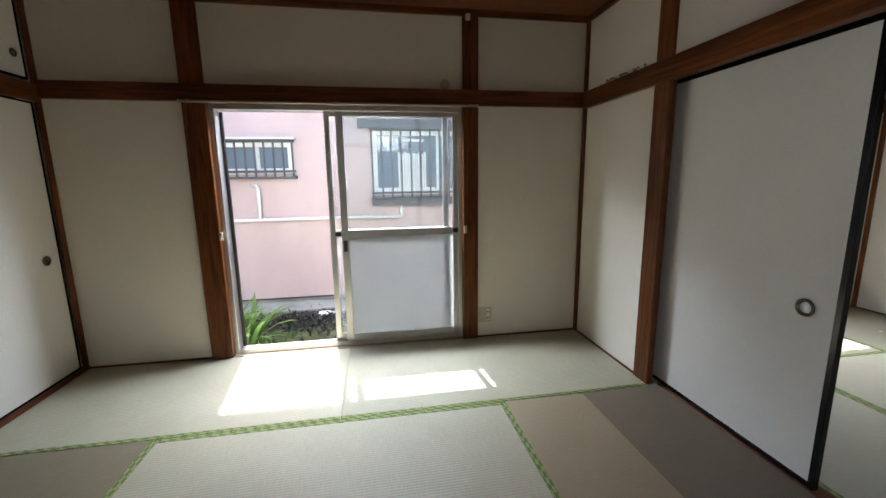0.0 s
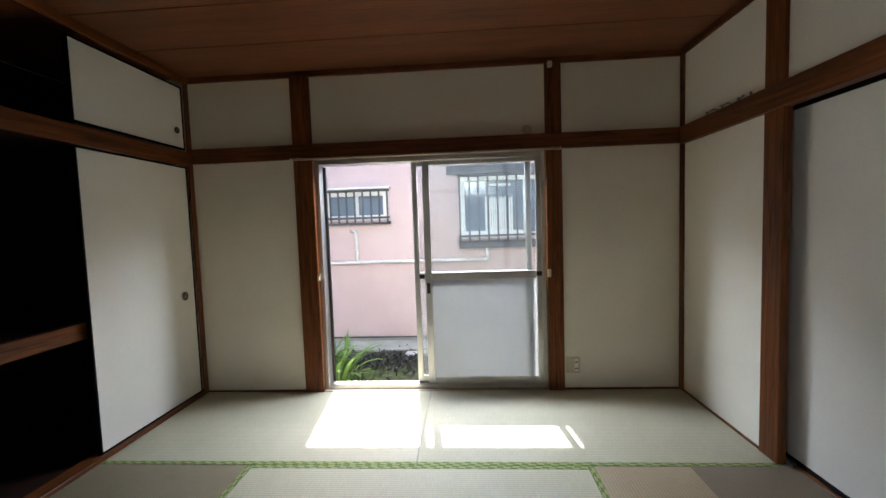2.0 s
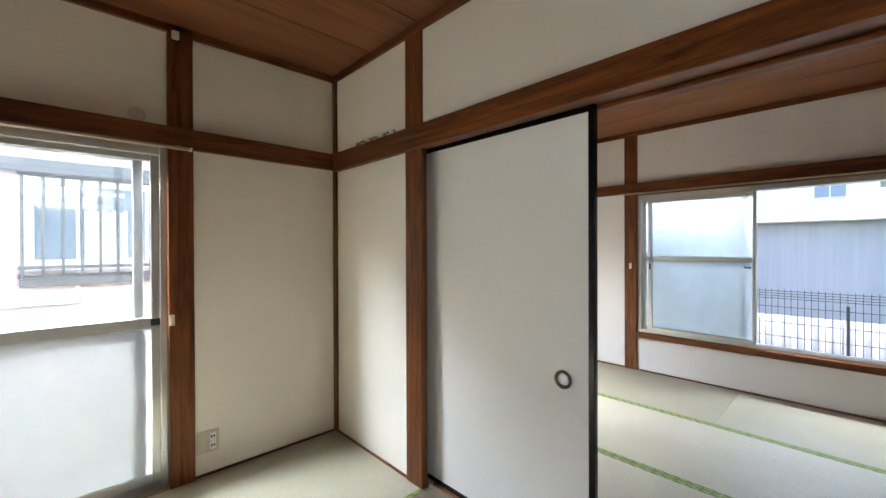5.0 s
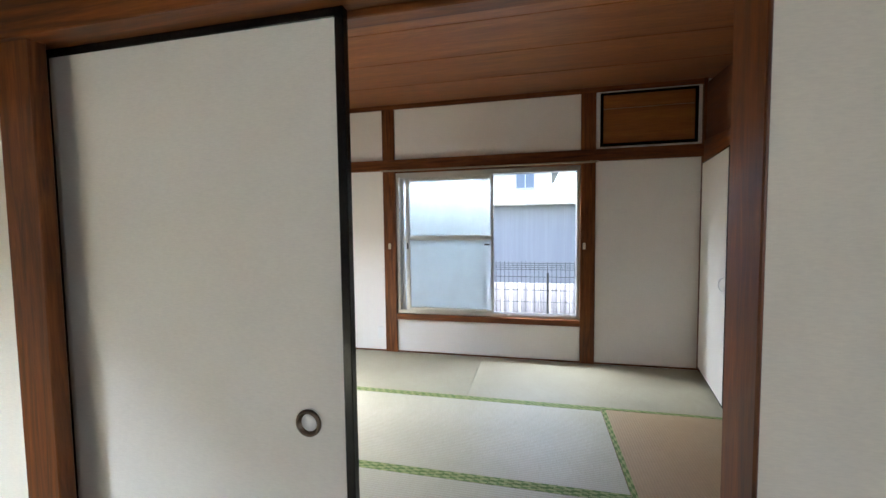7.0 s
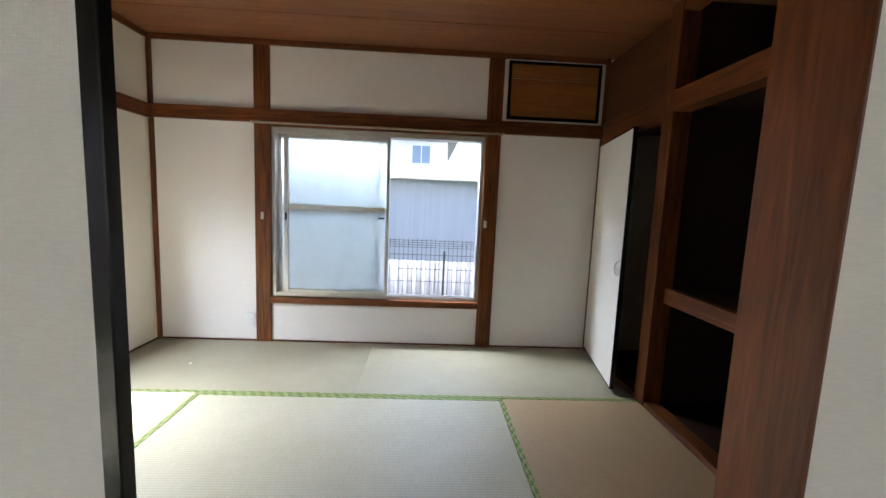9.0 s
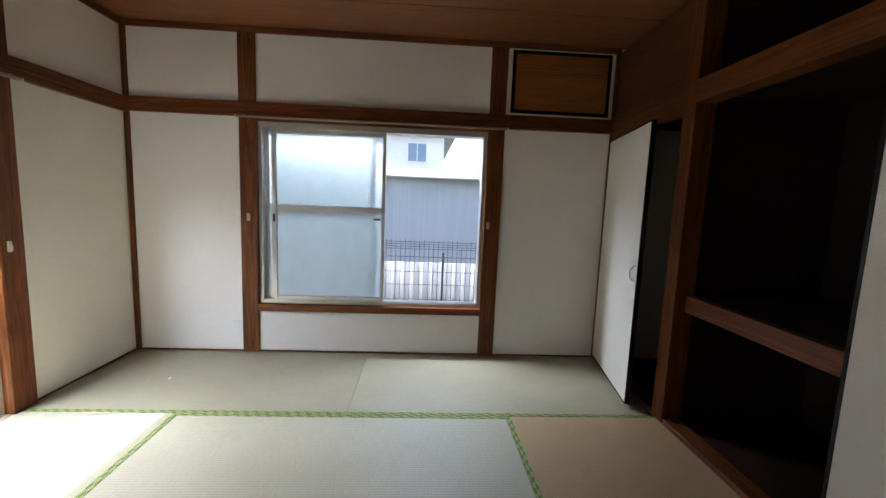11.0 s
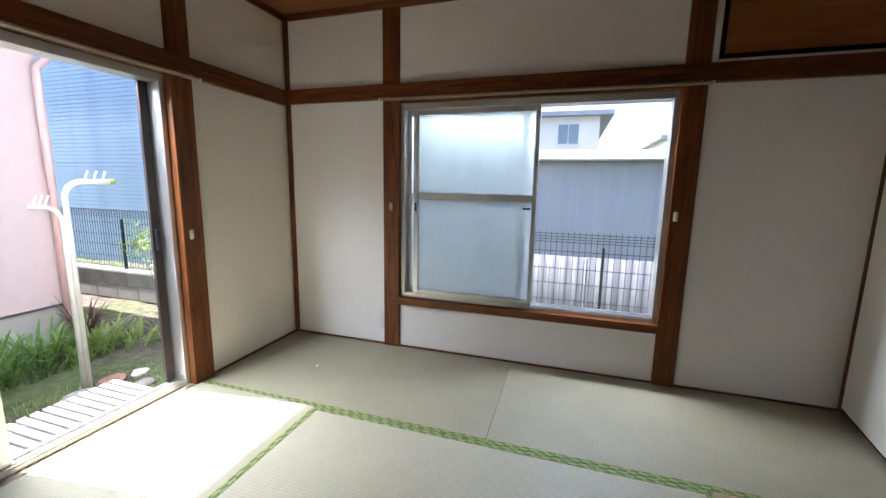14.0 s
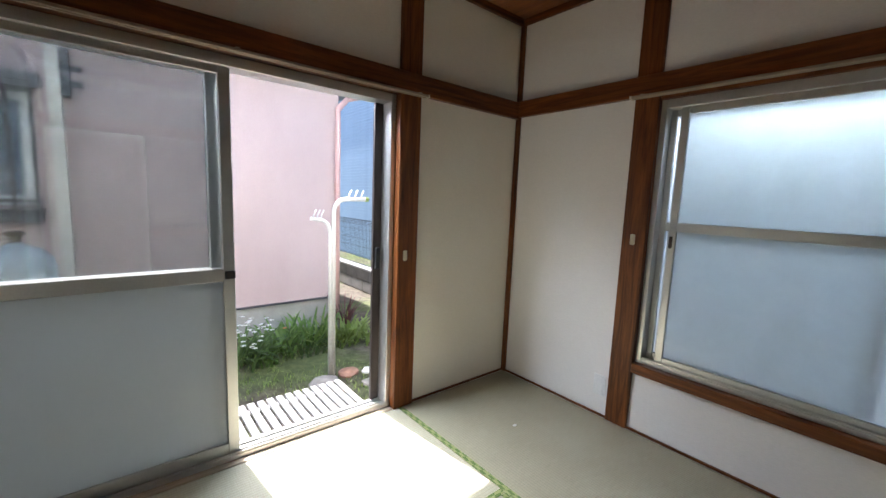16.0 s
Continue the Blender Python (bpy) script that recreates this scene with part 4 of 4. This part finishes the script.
for row in range(2):
    for k in range(47):
        y = -6 + 0.4 * k + (0.2 if row else 0)
        if me_block is None:
            ob = part("block", boxes((-0.06, 0.06, 0.004, 0.396, 0.003, 0.187), bev=0.004), BLOCK, bw)
            me_block = ob.data
        else:
            ob = new("block", me_block)
            ob.parent = bw
        ob.matrix_parent_inverse = Matrix.Translation((-5.65, -4, -ZG))
        ob.location = (5.66, y, -0.435 + 0.19 * row)
fence = thing("mesh_fence", "dark green welded mesh fence on block wall", "fence", (5.65, 4, -0.02))
for k in range(8):
    y = 0.65 + 2.0 * (k - 2)
    part("fence_post", boxes((5.63, 5.665, y - 0.012, y + 0.012, -0.03, 0.66), bev=0.003), FENCE_GREEN, fence)
bm = bmesh.new()
for z in (0.76, 0.735, 0.71, 0.685, 0.60, 0.44, 0.30, 0.14, 0.0):
    box(bm, 5.672, 5.677, -4, 12, z, z + 0.006)
part("mesh_wire_long", bm, FENCE_GREEN, fence)
bm = bmesh.new()
for k in range(320):
    y = -4 + 0.05 * k
    box(bm, 5.667, 5.672, y, y + 0.005, -0.01, 0.775)
    box(bm, 5.658, 5.667, y, y + 0.005, 0.768, 0.786)
tagged(part("mesh_wire_upright", bm, FENCE_GREEN, fence), kind="stuff")

# corrugated sheet fence and grey shed behind
def corrugated(x, y0, y1, z0, z1, pitch, depth):
    bm = bmesh.new()
    n = int((y1 - y0) / pitch * 8)
    prev = None
    for i in range(n + 1):
        y = y0 + (y1 - y0) * i / n
        d = depth * math.sin(2 * math.pi * y / pitch)
        cur = (bm.verts.new((x + d, y, z0)), bm.verts.new((x + d, y, z1)), bm.verts.new((x + d + 0.01, y, z0)), bm.verts.new((x + d + 0.01, y, z1)))
        if prev:
            for a, b in ((0, 1), (3, 2), (1, 3)):
                f = bm.faces.new((prev[a], cur[a], cur[b], prev[b]))
                f.smooth = a != 1
        prev = cur
    bmesh.ops.recalc_face_normals(bm, faces=bm.faces)
    return bm


shed = thing("grey_shed", "grey metal-clad shed with white fascia", "shed", (8.5, 1, ZG))
for k in range(23):
    part("cladding_panel", boxes((8.0, 8.05, -6 + 0.45 * k + 0.0004, -6 + 0.45 * (k + 1) - 0.0004, ZG, 1.58)), GREY_PANEL, shed)
part("body", boxes((8.06, 11, -6, 4.35, ZG, 1.575)), GREY_PANEL, shed)
part("fascia", boxes((7.7, 11, -6.1, 4.3, 1.56, 1.68), bev=0.01), FASCIA, shed, "white eaves fascia")
cs = thing("corrugated_fence", "pale corrugated sheet fence behind the mesh", "fence", (7.0, 1, ZG))
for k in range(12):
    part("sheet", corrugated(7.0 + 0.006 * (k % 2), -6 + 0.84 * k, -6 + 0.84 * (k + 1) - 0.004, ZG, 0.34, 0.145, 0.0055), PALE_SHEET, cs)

blue = thing("blue_house", "blue-grey house clad in horizontal siding", "house", (8.5, 9, ZG))
part("core", boxes((7.43, 13, 4.8, 16, ZG, 6.2)), SIDING_BLUE, blue)
me_sid = None
for k in range(88):
    if me_sid is None:
        ob = part("siding_board", boxes((-0.012, 0.012, 4.8, 16, 0.003, 0.072), bev=0.003), SIDING_BLUE, blue)
        me_sid = ob.data
    else:
        ob = new("siding_board", me_sid)
        ob.parent = blue
    ob.matrix_parent_inverse = Matrix.Translation((-8.5, -9, -ZG))
    ob.location = (7.42, 0, ZG + 0.075 * k)
part("roof", boxes((7.1, 13.3, 4.5, 16.3, 6.2, 6.4)), ROOF_GREY, blue)


def far_house(x, y0, y1, z1, wx, label):
    h = thing("far_house", label, "house", (x + 3, (y0 + y1) / 2, ZG))
    part("wall", boxes((x, x + 7, y0, y1, ZG, z1)), CREAM_WALL, h)
    bm = bmesh.new()
    a = [bm.verts.new(p) for p in ((x - 0.3, y0 - 0.4, z1), (x + 7.3, y0 - 0.4, z1), (x + 7.3, y1 + 0.4, z1), (x - 0.3, y1 + 0.4, z1))]
    lo = [bm.verts.new(v.co + Vector((0, 0, 0.14))) for v in a]
    r = [bm.verts.new(p) for p in ((x + 3.5, y0 + 2.0, z1 + 1.2), (x + 3.5, y1 - 2.0, z1 + 1.2))]
    bm.faces.new(a[::-1])
    for i in range(4):
        bm.faces.new((a[i], a[(i + 1) % 4], lo[(i + 1) % 4], lo[i]))
    bm.faces.new((lo[0], lo[1], r[0]))
    bm.faces.new((lo[1], lo[2], r[1], r[0]))
    bm.faces.new((lo[2], lo[3], r[1]))
    bm.faces.new((lo[3], lo[0], r[0], r[1]))
    part("roof", bm, ROOF_GREY, h)
    for y, z, ww, hh in wx:
        wn = part("window", boxes((x - 0.06, x, y, y + ww, z, z + hh)), FASCIA, h, "white framed window")
        part("pane", boxes((x - 0.065, x - 0.06, y + 0.03, y + ww / 2 - 0.012, z + 0.03, z + hh - 0.03)), DARK_GLASS, wn)
        part("pane", boxes((x - 0.065, x - 0.06, y + ww / 2 + 0.012, y + ww - 0.03, z + 0.03, z + hh - 0.03)), DARK_GLASS, wn)
    return h


far_house(16.0, 0.20, 7.0, 3.46, [(0.80, 2.56, 0.70, 0.68)], "cream house with slate-blue roof beyond the shed")
far_house(24.0, -10.3, -3.4, 3.6, [(-4.9, 2.8, 0.8, 0.6)], "pale house with grey roof far off")

# slatted step outside the garden door
dk = thing("slatted_step", "pale grey slatted step outside the garden door", "step", (3.1, 3.44, ZG))
for k in range(19):
    x = 2.50 + 0.0545 * k
    part("slat", boxes((x, x + 0.038, 3.16, 3.62, -0.075, -0.055), bev=0.003), DECK, dk)
for y in (3.22, 3.54):
    part("bearer", boxes((2.50, 3.516, y, y + 0.04, -0.125, -0.075)), DECK, dk)
for x in (2.55, 3.43):
    for y in (3.22, 3.54):
        part("leg", boxes((x, x + 0.04, y, y + 0.04, ZG - 0.03, -0.125)), DECK, dk)

# laundry pole stand
lp = thing("laundry_stand", "stainless laundry pole stand with two hooked arms", "laundry stand", (3.86, 4.5, ZG))
PX, PY = 3.87, 4.50
bm = bmesh.new()
tube(bm, [(PX, PY, ZG - 0.05), (PX, PY, 1.04)] + [(PX + 0.10 * (1 - math.cos(a)), PY - 0.03 * (1 - math.cos(a)), 1.04 + 0.12 * math.sin(a)) for a in [math.pi / 2 * k / 6 for k in range(1, 7)]] + [(PX + 0.27, PY - 0.08, 1.165)], 0.019, 14)
part("main_pole", bm, STEEL, lp)
bm = bmesh.new()
tube(bm, [(PX - 0.034, PY, ZG - 0.03), (PX - 0.034, PY, 0.86)] + [(PX - 0.034 - 0.075 * (1 - math.cos(a)), PY + 0.03 * (1 - math.cos(a)), 0.86 + 0.115 * math.sin(a)) for a in [math.pi / 2 * k / 6 for k in range(1, 7)]] + [(PX - 0.19, PY + 0.06, 0.985)], 0.016, 12)
part("side_arm", bm, STEEL, lp)
for x0, y0, z0, sx in ((PX + 0.12, PY - 0.035, 1.165, 0.06), (PX - 0.105, PY + 0.032, 0.985, -0.035)):
    for k in range(3):
        bm = bmesh.new()
        x = x0 + sx * k
        tube(bm, [(x, y0, z0), (x + 0.008, y0, z0 + 0.035), (x + 0.028, y0, z0 + 0.075)], 0.006, 8)
        part("hook", bm, STEEL, lp)
bm = bmesh.new()
lathe(bm, [(0, 0.02), (0.021, 0.02), (0.023, -0.01), (0.019, -0.012)], (PX + 0.272, PY - 0.08, 1.165), "X", 16)
part("end_cap", bm, LEAF_YEL, lp, "yellow-green end cap")

# gas cylinder
gc = thing("gas_cylinder", "grey-blue gas cylinder with brass valve by the wall", "gas cylinder", (1.84, 5.2, ZG))
bm = bmesh.new()
lathe(bm, [(0, -0.46), (0.19, -0.46), (0.205, -0.42), (0.205, 0.58), (0.19, 0.66), (0.13, 0.73), (0.05, 0.76), (0.04, 0.78), (0, 0.78)], (1.84, 5.2, 0), "Z", 28)
part("body", bm, CYL, gc)
bm = bmesh.new()
lathe(bm, [(0, 0.77), (0.03, 0.77), (0.03, 0.82), (0.055, 0.83), (0.055, 0.85), (0.02, 0.86), (0, 0.86)], (1.84, 5.2, 0), "Z", 14)
part("valve", bm, BRASS, gc, "brass valve")


# ---- plants ----
def blade(bm, base, direction, length, width, droop, steps=6):
    d = Vector((math.cos(direction), math.sin(direction), 0))
    s = Vector((-d.y, d.x, 0))
    p, ang, prev = Vector(base), 1.35, None
    for i in range(steps + 1):
        t = i / steps
        w = width * (0.55 + 0.9 * t) * (1 - t) ** 0.55 if t < 1 else 0.0
        fold = Vector((0, 0, 0.25 * w))
        cur = (bm.verts.new(p - s * w + fold), bm.verts.new(p), bm.verts.new(p + s * w + fold)) if i < steps else (bm.verts.new(p),)
        if prev:
            if len(cur) == 3:
                for a in (0, 1):
                    bm.faces.new((prev[a], prev[a + 1], cur[a + 1], cur[a])).smooth = True
            else:
                bm.faces.new((prev[0], prev[1], cur[0]))
                bm.faces.new((prev[1], prev[2], cur[0]))
        prev = cur
        p = p + (d * math.cos(ang) + Vector((0, 0, 1)) * math.sin(ang)) * (length / steps)
        ang -= droop / steps


def strap_plant(x, y, n, length, width, spread, droop, material, label, seed, flowers=0, petal=None):
    rng = random.Random(seed)
    t = thing("strap_leaf_plant", label, "plant", (x, y, ZG))
    bm = bmesh.new()
    for _ in range(n):
        a, r = rng.uniform(0, 2 * math.pi), spread * math.sqrt(rng.random())
        blade(bm, (x + r * math.cos(a), y + r * math.sin(a), ZG - 0.02), a + rng.uniform(-0.7, 0.7), length * rng.uniform(0.55, 1.1), width * rng.uniform(0.7, 1.2), droop * rng.uniform(0.4, 1.3))
    tagged(part("leaves", bm, material, t), kind="stuff")
    if flowers:
        bm = bmesh.new()
        for _ in range(flowers):
            a, r = rng.uniform(0, 2 * math.pi), (spread + 0.12) * math.sqrt(rng.random())
            c = Vector((x + r * math.cos(a), y + r * math.sin(a), ZG + length * rng.uniform(0.55, 0.95)))
            for k in range(5):
                b = k * 1.257 + rng.random()
                e = Vector((math.cos(b), math.sin(b), -0.3)) * 0.026
                f = Vector((-math.sin(b), math.cos(b), 0)) * 0.011
                q = [bm.verts.new(c + v) for v in (Vector((0, 0, 0)), e * 0.6 + f, e, e * 0.6 - f)]
                bm.faces.new(q)
        tagged(part("flowers", bm, petal, t, "small pale blossoms"), kind="stuff")
    return t


strap_plant(-1.22, 4.05, 60, 0.66, 0.028, 0.17, 1.8, LEAF, "bright green strap-leaved clump outside the window", 3)
strap_plant(-1.5, 4.25, 44, 0.70, 0.026, 0.15, 1.7, LEAF, "bright green strap-leaved clump outside the window", 5)
strap_plant(-0.95, 4.15, 16, 0.33, 0.011, 0.12, 2.0, LEAF_DK, "small drooping green clump beside bare earth", 6)
strap_plant(3.15, 5.15, 110, 0.46, 0.019, 0.26, 1.8, LEAF_DK, "dark green clump with small white flowers", 11, 70, PETAL)
strap_plant(2.75, 5.25, 80, 0.40, 0.019, 0.24, 1.8, LEAF_DK, "dark green clump with small white flowers", 12, 24, PETAL)
strap_plant(3.68, 5.40, 70, 0.36, 0.021, 0.25, 1.3, LEAF, "green sword-leaved clump with an orange bloom", 13, 3, PETAL_OR)
strap_plant(4.05, 5.45, 52, 0.38, 0.022, 0.22, 1.0, LEAF, "green sword-leaved clump by the wall", 14)
strap_plant(4.42, 5.35, 52, 0.34, 0.020, 0.22, 1.2, LEAF_YEL, "yellow-green sword-leaved clump by the path", 15)
strap_plant(4.52, 5.62, 46, 0.52, 0.012, 0.05, 0.9, LEAF_RED, "purple-red spiky cordyline beside the downpipe", 16)
strap_plant(5.05, 5.0, 50, 0.30, 0.012, 0.25, 1.8, LEAF_YEL, "low yellow-green clump near block wall", 17)
strap_plant(4.9, 4.2, 40, 0.22, 0.010, 0.3, 1.8, LEAF, "low green weeds on the garden earth", 18)

for i, (px, py) in enumerate(((3.45, 5.2), (3.85, 5.2), (4.2, 5.2), (3.3, 5.5), (2.95, 5.5), (4.6, 5.1), (2.4, 5.3))):
    strap_plant(px, py, 70, 0.22 + 0.03 * (i % 3), 0.018, 0.24, 1.5, (LEAF, LEAF_DK, LEAF_YEL)[i % 3], "leafy green clump in the garden bed", 40 + i)

rng = random.Random(21)
bush = thing("small_shrub", "small yellow-green shrub in front of the fence", "shrub", (5.3, 5.55, ZG))
bm = bmesh.new()
tips = []
for k in range(7):
    a = k * 0.9
    p = [(5.3, 5.55, ZG - 0.03), (5.3 + 0.06 * math.cos(a), 5.55 + 0.06 * math.sin(a), 0.0), (5.3 + 0.2 * math.cos(a), 5.55 + 0.2 * math.sin(a), 0.35 + 0.05 * k)]
    tube(bm, p, [0.012, 0.008, 0.003], 6)
    tips.append(Vector(p[2]))
part("stems", bm, STONE, bush)
bm = bmesh.new()
for _ in range(420):
    c = rng.choice(tips) + Vector((rng.gauss(0, 0.09), rng.gauss(0, 0.09), rng.gauss(-0.02, 0.11)))
    u = Vector((rng.gauss(0, 1), rng.gauss(0, 1), rng.gauss(0, 0.5))).normalized()
    w = u.cross(Vector((rng.gauss(0, 1), rng.gauss(0, 1), 1))).normalized()
    q = [bm.verts.new(c + v) for v in (-u * 0.03, w * 0.013, u * 0.03, -w * 0.013)]
    bm.faces.new(q)
tagged(part("foliage", bm, LEAF_YEL, bush), kind="stuff")

bm = bmesh.new()
for _ in range(5200):
    x, y = rng.uniform(2.2, 5.5), rng.uniform(3.7, 5.8)
    if noise.noise(Vector((x * 1.6, y * 1.6, 3))) < 0.0:
        continue
    blade(bm, (x, y, ZG - 0.01), rng.uniform(0, 6.28), rng.uniform(0.02, 0.06), 0.0035, rng.uniform(0.5, 1.8), 3)
tagged(part("grass", bm, LEAF_YEL), "sparse short green grass tufts on bare earth", "grass", "", "stuff")
bm = bmesh.new()
for _ in range(1700):
    x, y = rng.gauss(-0.75, 0.55), rng.gauss(4.88, 0.19)
    s = rng.uniform(0.012, 0.04)
    m = Matrix.Translation((x, y, ZG + rng.uniform(0.0, 0.035))) @ Euler((rng.uniform(0, 6), rng.uniform(0, 6), rng.uniform(0, 6))).to_matrix().to_4x4()
    q = [bm.verts.new(m @ Vector(v)) for v in ((-s, -s * 0.4, 0), (s, -s * 0.3, 0.2 * s), (s * 0.8, s * 0.4, 0), (-s * 0.9, s * 0.4, 0.3 * s))]
    bm.faces.new(q)
tagged(part("mulch", bm, MULCH), "glossy dark scraps of mulch strewn on earth", "mulch", "", "stuff")


def stone(x, y, r, flat, material, label, seed):
    bm = bmesh.new()
    bmesh.ops.create_icosphere(bm, subdivisions=2, radius=1)
    for v in bm.verts:
        v.co *= 1 + 0.25 * noise.noise(v.co * 1.4 + Vector((seed, 0, 0)))
        v.co = Vector((v.co.x * r + x, v.co.y * r * 0.8 + y, v.co.z * r * flat + ZG + r * flat * 0.5))
    tagged(part("garden_stone", bm, material), label, "stone", "garden stones")


stone(3.98, 4.42, 0.10, 0.35, TILE_RED, "reddish-brown broken stone by the laundry stand", 1)
stone(4.16, 4.36, 0.065, 0.5, CAP, "white stone lying on the garden earth", 2)
stone(4.05, 4.15, 0.07, 0.4, STONE, "grey stone lying on the garden earth", 3)
stone(3.72, 4.36, 0.13, 0.3, STONE, "grey flat stone at the foot of the laundry stand", 4)
stone(4.75, 5.0, 0.08, 0.4, STONE, "grey stone lying on the garden earth", 5)
stone(-0.55, 5.15, 0.12, 0.25, CAP, "pale flat stone among dark mulch", 6)
stone(-0.35, 5.20, 0.10, 0.25, CAP, "pale flat stone among dark mulch", 7)

# ---- tatami mats ----
def tatami(x0, x1, y0, y1, material, borders):
    """One mat, long side along its own x. borders: the sides of its own y that carry the green border."""
    w, h = x1 - x0, y1 - y0
    along = w >= h
    a, b = (w, h) if along else (h, w)
    bm = bmesh.new()
    box(bm, -a / 2 + 0.0012, a / 2 - 0.0012, -b / 2 + 0.001, b / 2 - 0.001, -0.055, 0.0, 0.0012)
    ob = part("tatami_mat", bm, material, floor)
    ob.location = ((x0 + x1) / 2, (y0 + y1) / 2, 0.0)
    ob.rotation_euler = (0, 0, 0 if along else math.pi / 2)
    for s in borders:
        e = s * (b / 2 - 0.015)
        bd = part("border", boxes((-a / 2 + 0.0015, a / 2 - 0.0015, e - 0.014, e + 0.0138, -0.001, 0.0018), bev=0.0006), HERI, ob)
    return ob


MX0, MX1, MY = -0.962, 0.765, 2.085
tatami(AX + 0.012, -0.10, MY, YN - 0.012, TATAMI_PALE, (-1,))
tatami(-0.10, BX - 0.006, MY, YN - 0.012, TATAMI_PALE, (-1,))
tatami(AX + 0.012, MX0, 0.36, MY, TATAMI_SHADED, (-1,))
tatami(MX0, MX1, 1.22, MY, TATAMI_PALE, (-1, 1))
tatami(MX0, MX1, 0.36, 1.22, TATAMI_PALE, (-1, 1))
tatami(MX1, 1.753, 0.36, MY, TATAMI_HALF, (1,))
tatami(AX + 0.012, -0.10, YS, 0.36, TATAMI_PALE, (1,))
tatami(-0.10, BX - 0.012, YS, 0.36, TATAMI_PALE, (1,))
RX, RX2 = 3.588, 2.705
tatami(RX, DX - 0.012, 1.27, YN - 0.012, TATAMI_DIM, (1,))
tatami(RX, DX - 0.012, YS + 0.006, 1.27, TATAMI_DIM, (1,))
tatami(CX + 0.01, RX, 2.168, YN - 0.012, TATAMI_PALE, (-1,))
tatami(CX + 0.01, RX, YS + 0.006, 0.375, TATAMI_SHEEN, (1,))
tatami(RX2, RX, 0.375, 2.168, TATAMI_PALE, (-1, 1))
tatami(CX + 0.01, RX2, 0.375, 2.168, TATAMI_PALE, (-1, 1))
